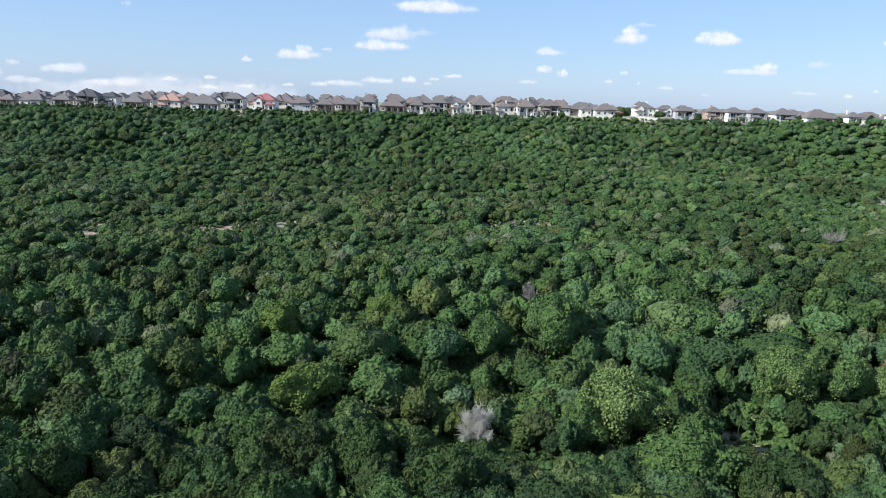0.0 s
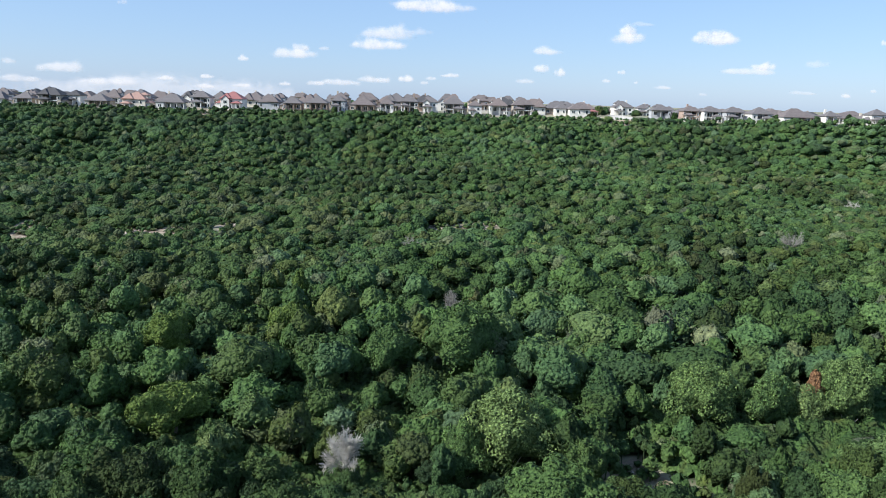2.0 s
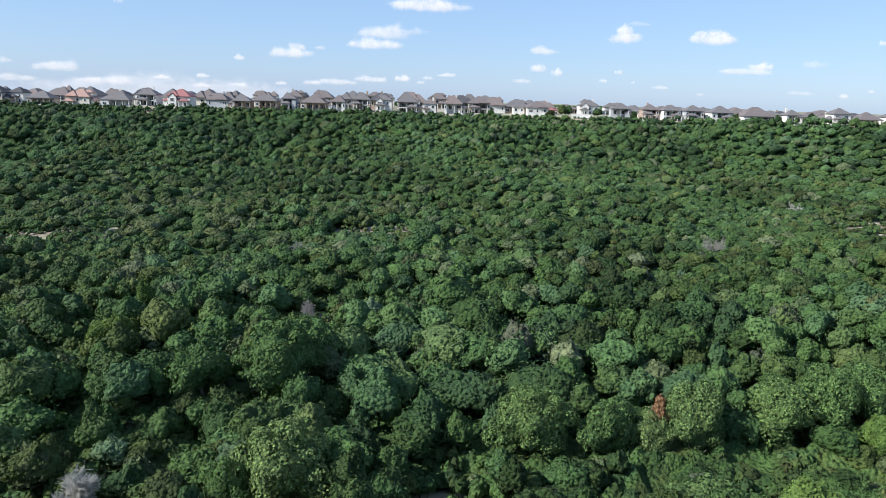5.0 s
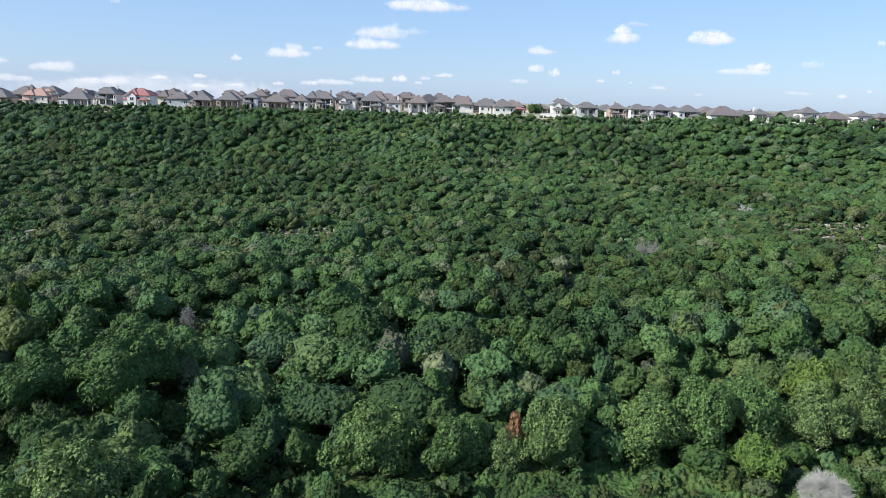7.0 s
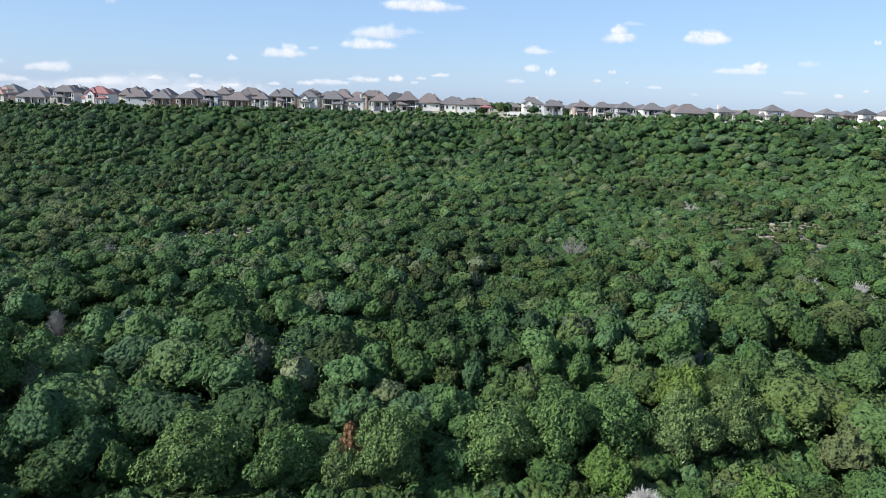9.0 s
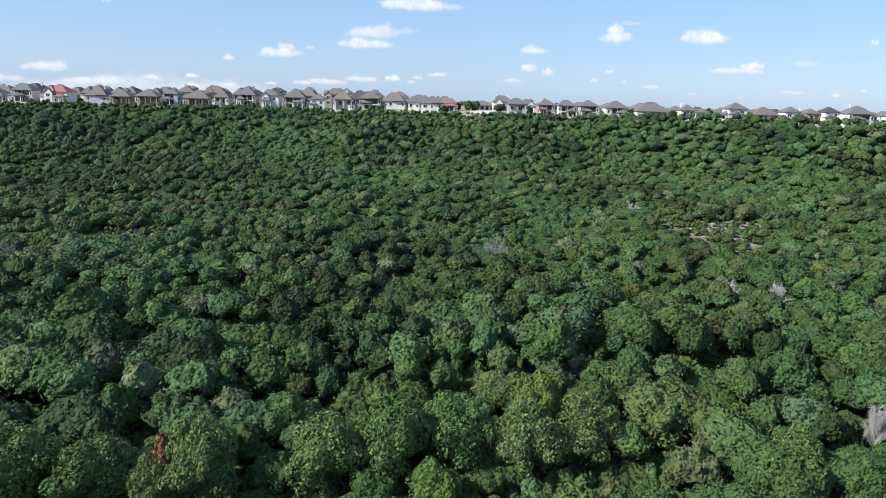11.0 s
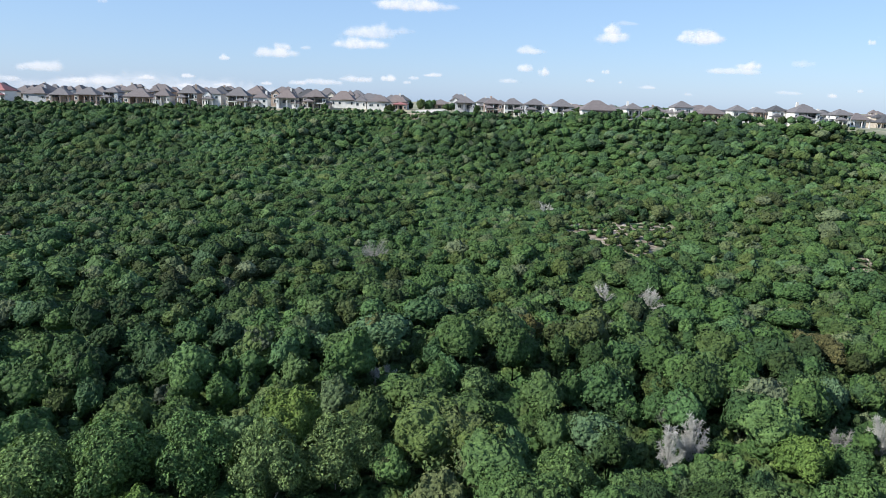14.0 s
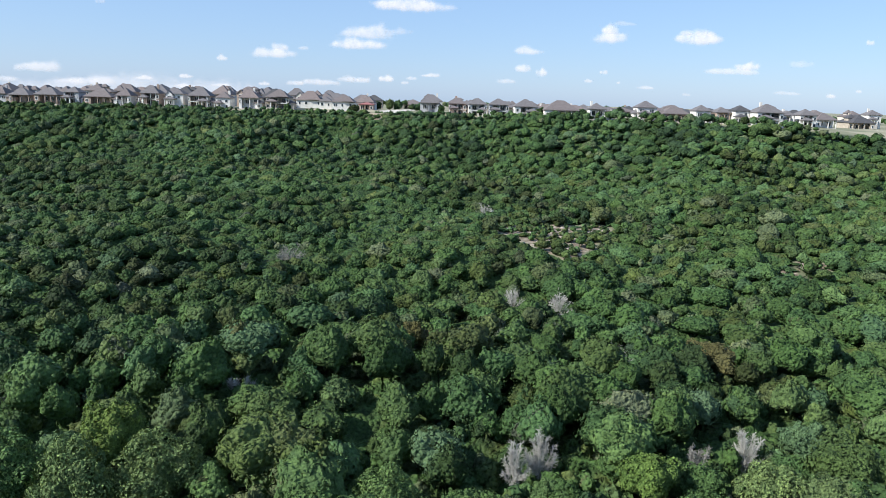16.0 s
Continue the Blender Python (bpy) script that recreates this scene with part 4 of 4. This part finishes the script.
def stand(x, y, k=0):
    """A slow change from stand to stand of the woods, about -1 to 1."""
    return float(noise.noise((x / 27 + 7.3 * k, y / 27 - 3.1 * k, 0.5 + k)) + 0.6 * noise.noise((x / 11 - 2.7 * k, y / 11, 4.5 + k))) * 1.5


pts = []
for y0, y1, step, r0, r1 in ((46, 150, 4.3, 1.8, 5.2), (150, 230, 3.9, 1.5, 4.3), (230, 434, 3.7, 1.5, 4.2)):
    for iy in range(int((y1 - y0) / step)):
        for ix in range(int(-320 / step), int(450 / step)):
            x = (ix + 0.5 * (iy % 2) + woods.uniform(-0.85, 0.85)) * step
            y = y0 + (iy + 0.5 + woods.uniform(-0.85, 0.85)) * step
            rim = 424 + float(ridge(x)) - (6 if x > 318 else 2)
            if y > rim or x < -0.64 * y - 12 or x > 150 + 0.65 * (y - 48) + 14 or y < 57 + 0.32 * max(0, x - 45):
                continue
            tall_zone = 1 - min(1, max(0, (y - 125) / 90))
            r = (r0 + (r1 - r0) * woods.beta(1.1, 2.6)) * (1 + 0.22 * stand(x, y, 1))
            if any((x - a) ** 2 + (y - b) ** 2 < (0.75 * c + 0.6 * r) ** 2 for a, b, c in CLEAR):
                if woods.random() < 0.7:
                    continue
                r *= 0.55
            if any((x - a) ** 2 + (y - b) ** 2 < (c + r * 0.5) ** 2 for a, b, c in PLACED[:NAMED]):
                continue
            high = r * woods.uniform(0.7, 1.0) + 2.2 + (0.8 + 3.8 * woods.random()) * tall_zone
            if ((x - 46) / 8) ** 2 + ((y - 88) / 9) ** 2 < 1:
                if woods.random() < 0.15:
                    continue
                r, high = min(r, 2.2), woods.uniform(1.3, 2.6)      # low scrub before the creek bed
            if (70 < x < 132 and 92 < y < 107 + 0.12 * (x - 90)) or (18 < x < 35 and 80 < y < 90):
                r, high = min(r, 4.2), min(high, woods.uniform(4.4, 7.2))      # lower trees before the sycamores
            for a, b in BARE:
                if abs(x - a) < 6.0 and b - 15 < y < b + 1:
                    r, high = min(r, 3.4), min(high, 2.6 + 0.36 * max(0.0, b - y))      # lower growth before the bare trees
            high += 0.9 * stand(x, y, 2)
            before = before_clearing(x, y)
            flat = min(1.0, max(0.0, (y - 150) / 70))
            high = high * (1 - flat) + (r * 0.42 + 2.1 + woods.uniform(-0.8, 0.9) + 0.75 * stand(x, y, 2)) * flat
            if before is not None:
                r, high = min(r, 1.8), min(high, 0.3 + 0.13 * before)
            if rim - 62 < y < rim - 18:
                r, high = r * 1.12, high + 0.7 + 0.8 * stand(x, y, 5)
            if 225 < x < 312 and y > rim - 34:
                r, high = r * 1.15, min(high, 4.2) + 1.5
            if 165 < x <= 225 and y > rim - 30:
                r, high = r * 1.1, high + 0.2
            if y > rim - 26 and x < 160:
                low = 1 - 0.48 * (y - rim + 26) / 26
                r, high = r * (0.5 + 0.5 * low), high * (low - (0.12 if x < -110 else 0.0))
            pts.append((x, y, r, high))
rng = random.Random(21)
NEAR = [p for p in pts if p[1] > 62 and p[1] - 0.3 * min(150, max(0, p[0] - 60)) < 128 and -0.62 * p[1] < p[0] < 155 + 0.63 * (p[1] - 48)]
NEAR = sorted(NEAR, key=lambda p: p[1] - 0.3 * min(150, max(0, p[0] - 60)))[:310]
near_set = set(NEAR)
for x, y, r, high in NEAR:
    fresh = x > 60 and y < 112 + 0.12 * (x - 90) and rng.random() < 0.75
    tree("fresh_oak" if fresh else "juniper" if r < 2.8 and rng.random() < 0.3 else "live_oak", x, y, float(ground(x, y)) + high, r, rng)

LODS = [(122, 400, 0.054, 10, 16, 36), (180, 190, 0.075, 9, 13, 24), (240, 60, 0.11, 8, 11, 12), (320, 22, 0.14, 8, 10, 7), (999, 12, 0.16, 7, 8, 4), (9999, 4, 0.22, 7, 6, 0), (9999, 22, 0.18, 8, 7, 4)]
SHAPES = {}
for li, (_, n, leaf, lobes, fine, knobs) in enumerate(LODS):
    for k in range(7):
        for kind, seed, tall, sharp, limbs in (("oak", 100, 0.85, 0.0, 3), ("juniper", 200, 1.1, 0.3, 2)):
            v, f, soft = crown_shape(seed + li * 10 + k, n, leaf, lobes, tall, sharp, fine, 0.95, knobs, (0.90, 1.03))
            tv, tf = trunk_shape(k, limbs if li < 2 else 0, 3)
            tn = tv * np.array([1.0, 1.0, 0.0])
            SHAPES[li, kind, k] = (*join([(v, f), (tv, tf)]), np.concatenate([soft, tn / (np.linalg.norm(tn, axis=1)[:, None] + 1e-6)]))
rest = [p for p in pts if p not in near_set]
for _ in range(350):
    x, y = woods.uniform(-75, 240), woods.uniform(66, 165)
    if y < 60 + 0.32 * max(0, x - 45) or ((x - 46) / 8) ** 2 + ((y - 88) / 9) ** 2 < 0.8 or any((x - a) ** 2 + (y - b) ** 2 < (c + 0.5) ** 2 for a, b, c in CLEAR):
        continue
    rest.append((x, y, woods.uniform(1.1, 2.5), woods.uniform(1.5, 3.8)))
have = np.array([(p[0], p[1], p[2]) for p in pts] + [(a, b, c * 1.2) for a, b, c in PLACED])
for trial in range(17500):
    y = woods.uniform(60, 424) if 5500 < trial < 11500 else woods.uniform(64, 165) if trial < 5500 else woods.uniform(310, 424)
    x = woods.uniform(-0.64 * y - 8, 150 + 0.65 * (y - 48) + 10)
    if y < 60 + 0.32 * max(0, x - 45) or y > 421 + float(ridge(x)) - (6 if x > 318 else 0) or np.min(np.hypot(have[:, 0] - x, have[:, 1] - y) - 0.72 * have[:, 2]) < (0.15 if 165 < y < 340 else -0.55):
        continue
    if any((x - a) ** 2 + (y - b) ** 2 < (0.7 * c + 0.5) ** 2 for a, b, c in CLEAR) and woods.random() < 0.8:
        continue
    if (before_clearing(x, y) or 20) < 14 and woods.random() < 0.9:
        continue
    if ((x - 46) / 8) ** 2 + ((y - 88) / 9) ** 2 < 1 and woods.random() < 0.85:
        continue
    r = woods.uniform(1.0, 1.5) if y > 150 else woods.uniform(1.15, 1.5)
    have = np.vstack([have, (x, y, r * 1.1)])
    rest.append((x, y, r, r * woods.uniform(0.8, 1.3) + (0.9 if y > 150 else 2.2)))
for _ in range(640):
    x = woods.uniform(-290, 325)
    y = 420 + float(ridge(x)) + woods.uniform(-8, 0.0)
    rest.append((x, y, woods.uniform(0.8, 1.7), woods.uniform(0.6, 1.5) + (1.3 if woods.random() < 0.12 else 0.0)))
# shrubs in the clearings, and trees among the back gardens and behind them
for a, b, c in CLEAR:
    for _ in range(int(c * 9)):
        q_, w_ = woods.uniform(0, 6.283), c * math.sqrt(woods.uniform(0.1, 1.3))
        long_ = 2.0 if 200 < b < 300 and math.sin(q_) < 0 else 1.0
        rest.append((a + w_ * math.cos(q_), b + w_ * math.sin(q_) * long_, woods.uniform(0.5, 1.1), woods.uniform(0.6, 1.4)))
for _ in range(330):
    x, y = woods.uniform(-420, 520), woods.uniform(560, 760)
    rest.append((x, y, woods.uniform(2.5, 4.5), woods.uniform(3.0, 5.5)))
for _ in range(34):
    x, y = woods.uniform(122, 140), woods.uniform(440, 540)
    if x - 0.16 * (y - 415) < 128 and x - 0.16 * (y - 415) > 112:
        continue
    rest.append((x, y, woods.uniform(2.0, 3.6), woods.uniform(3.5, 6.0)))
for kind, name, mat, label in (("oak", "oak_woods", M_WOODS, "dense green live oak woods covering the whole slope"), ("juniper", "juniper_woods", M_WOODS_J, "dark junipers scattered through the wooded slope")):
    V, F, T, H, N, o = [], [], [], [], [], 0
    g = np.random.default_rng(8)
    for x, y, r, high in rest:
        dark = 0.5 + 0.6 * stand(x, y, 3)
        mine = "juniper" if g.random() < min(0.5, 0.14 + 0.22 * max(0.0, dark)) else "oak"
        k, turn, tone = g.integers(7), g.uniform(0, 6.283), float(np.clip(g.normal(0.37 - 0.50 * (dark - 0.5), 0.16), 0, 1))
        dry = math.exp(-((x + 35) / 75) ** 2 - ((y - 236) / 38) ** 2) + 0.8 * math.exp(-((x - 190) / 30) ** 2 - ((y - 243) / 22) ** 2)
        # two spots of the slope where the trees' tone is lowered
        darker_spots = math.exp(-((x + 25) / 75) ** 2 - ((y - 290) / 42) ** 2) + 0.8 * math.exp(-((x - 110) / 40) ** 2 - ((y - 205) / 30) ** 2)
        tone *= 1 - 0.75 * min(1.0, darker_spots)
        # past y 330 the hue moves towards blue-green: distance haze put into the leaf colour
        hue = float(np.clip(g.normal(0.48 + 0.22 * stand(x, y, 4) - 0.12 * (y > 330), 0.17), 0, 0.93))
        if g.random() < 0.11:
            tone, hue = float(g.uniform(0.6, 0.95)), float(g.uniform(0.08, 0.70))
        if g.random() < 0.05:
            hue, tone = float(g.uniform(0.94, 1.0)), float(g.uniform(0.5, 0.9))
        if g.random() < 0.6 * dry:
            hue, tone = float(g.uniform(0.78, 0.97)), float(g.uniform(0.25, 0.75))
        if mine != kind:
            continue
        li = next(i for i, l in enumerate(LODS) if y - 0.3 * min(150, max(0, x - 60)) < l[0]) if r > 1.5 else (5 if y > 200 else 6)
        v, f, soft = SHAPES[li, kind, int(k)]
        c, s = math.cos(turn), math.sin(turn)
        rz = min(high * 0.94 / TALL[kind], max(r * 1.0, high * 0.52 / TALL[kind]))
        if y > 165:
            rz = min(rz, r * (0.78 if r > 1.5 else 0.85) + 0.4)
        z = float(ground(x, y)) + high - rz * TALL[kind]
        rr = r * (0.85 if kind == "juniper" else 1.0)
        ex = g.uniform(0.72, 1.45)
        w = np.empty_like(v)
        w[:, 0], w[:, 1], w[:, 2] = v[:, 0] * c * rr * ex - v[:, 1] * s * rr + x, v[:, 0] * s * rr * ex + v[:, 1] * c * rr + y, v[:, 2] * rz + z
        m_ = np.empty_like(v)
        m_[:, 0], m_[:, 1], m_[:, 2] = soft[:, 0] * c / ex - soft[:, 1] * s, soft[:, 0] * s / ex + soft[:, 1] * c, soft[:, 2] * rr / rz
        N.append(m_ / (np.linalg.norm(m_, axis=1)[:, None] + 1e-9))
        V.append(w)
        F.append(f + o)
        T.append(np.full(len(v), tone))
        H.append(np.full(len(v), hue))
        o += len(v)
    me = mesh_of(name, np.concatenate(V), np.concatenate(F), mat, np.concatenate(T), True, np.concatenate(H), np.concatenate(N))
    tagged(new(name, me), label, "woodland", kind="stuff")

# the thicket that closes the woods between the crowns
tx, ty = np.arange(-300.0, 432.0, 1.9), np.arange(52.0, 424.0, 1.9)
TX, TY = np.meshgrid(tx, ty)
g = np.random.default_rng(77)
TX, TY = TX + g.uniform(-0.6, 0.6, TX.shape), TY + g.uniform(-0.6, 0.6, TY.shape)
TG = ground(TX, TY)
valley = np.clip((165 - TY) / 50, 0, 1)
lift_ = 1.35 + 1.5 * valley + g.uniform(-0.7, 0.7, TX.shape) * (1 + 0.8 * valley) + 0.5 * np.sin(TX / 3.1 + 2 * np.sin(TY / 5.3)) * np.sin(TY / 2.7)
for a, b, c in CLEAR:
    down = np.where((TY < b) & (200 < b < 300), 0.42, 1.0)
    lift_ = np.minimum(lift_, np.hypot(TX - a, (TY - b) * down) * 1.1 - 1.1 * (c + 2.0))
for a, b in BARE:
    lift_ = np.where((np.abs(TX - a) < 5) & (TY > b - 12) & (TY < b + 1), np.minimum(lift_, g.uniform(0.2, 1.7, TX.shape)), lift_)
lift_ = np.minimum(lift_, 9.0 * np.hypot((TX - 46) / 8, (TY - 88) / 9) - 9.5)
rim_ = 424 + ridge(TX) - np.where(TX > 318, 6, 2)
lift_ = np.minimum(lift_, (rim_ - TY - 3) * 0.12)
inside = (TX > -0.64 * TY - 14) & (TX < 150 + 0.65 * (TY - 48) + 16) & (TY > 58 + 0.32 * np.maximum(0, TX - 45)) & (lift_ > -0.9)
ti = np.arange(TX.size).reshape(TX.shape)
tq = np.stack([ti[:-1, :-1], ti[:-1, 1:], ti[1:, 1:], ti[1:, :-1]], -1).reshape(-1, 4)
tq = tq[inside.ravel()[tq].all(1)]
used, flat_ = np.unique(tq, return_inverse=True)
tq = flat_.reshape(-1, 4)
tv = np.stack([TX, TY, TG + lift_], -1).reshape(-1, 3)[used]
thicket = mesh_of("thicket", tv, np.concatenate([tq[:, :3], tq[:, [0, 2, 3]]]), M_WOODS, np.clip(0.24 + 0.16 * g.normal(size=len(tv)), 0, 1), True, np.clip(0.5 + 0.18 * g.normal(size=len(tv)), 0, 0.93))
tagged(new("thicket", thicket), "dense dark green brush closing the woods between trees", "undergrowth", kind="stuff")

# ---------------------------------------------------------------- stones of the clearings
g = np.random.default_rng(31)
unit = np.array([(math.cos(k * 1.0472), math.sin(k * 1.0472), 0) for k in range(6)] + [(0.6 * math.cos(k * 1.0472 + 0.3), 0.6 * math.sin(k * 1.0472 + 0.3), 1) for k in range(6)] + [(0, 0, 1.15)])
faces_ = np.array([t for k in range(6) for t in ((k, (k + 1) % 6, 6 + (k + 1) % 6), (k, 6 + (k + 1) % 6, 6 + k), (6 + k, 6 + (k + 1) % 6, 12))])
stones = []
for a, b, c in CLEAR:
    for _ in range(int(c * 7)):
        q_, w_ = g.uniform(0, 6.283), c * math.sqrt(g.uniform(0, 1))
        x, y, k, turn = a + w_ * math.cos(q_), b + w_ * math.sin(q_), g.uniform(0.15, 0.6), g.uniform(0, 6.283)
        v = unit * g.uniform(0.75, 1.2, unit.shape) * np.array([k, k * 0.8, k * g.uniform(0.25, 0.55)])
        v = np.stack([v[:, 0] * math.cos(turn) - v[:, 1] * math.sin(turn) + x, v[:, 0] * math.sin(turn) + v[:, 1] * math.cos(turn) + y, v[:, 2] + float(ground(x, y)) - 0.05], -1)
        stones.append((v, faces_))
tagged(new("stones", mesh_of("stones", *join(stones), M_ROCK)), "pale limestone rocks scattered over dry stony clearings", "stones", kind="stuff")
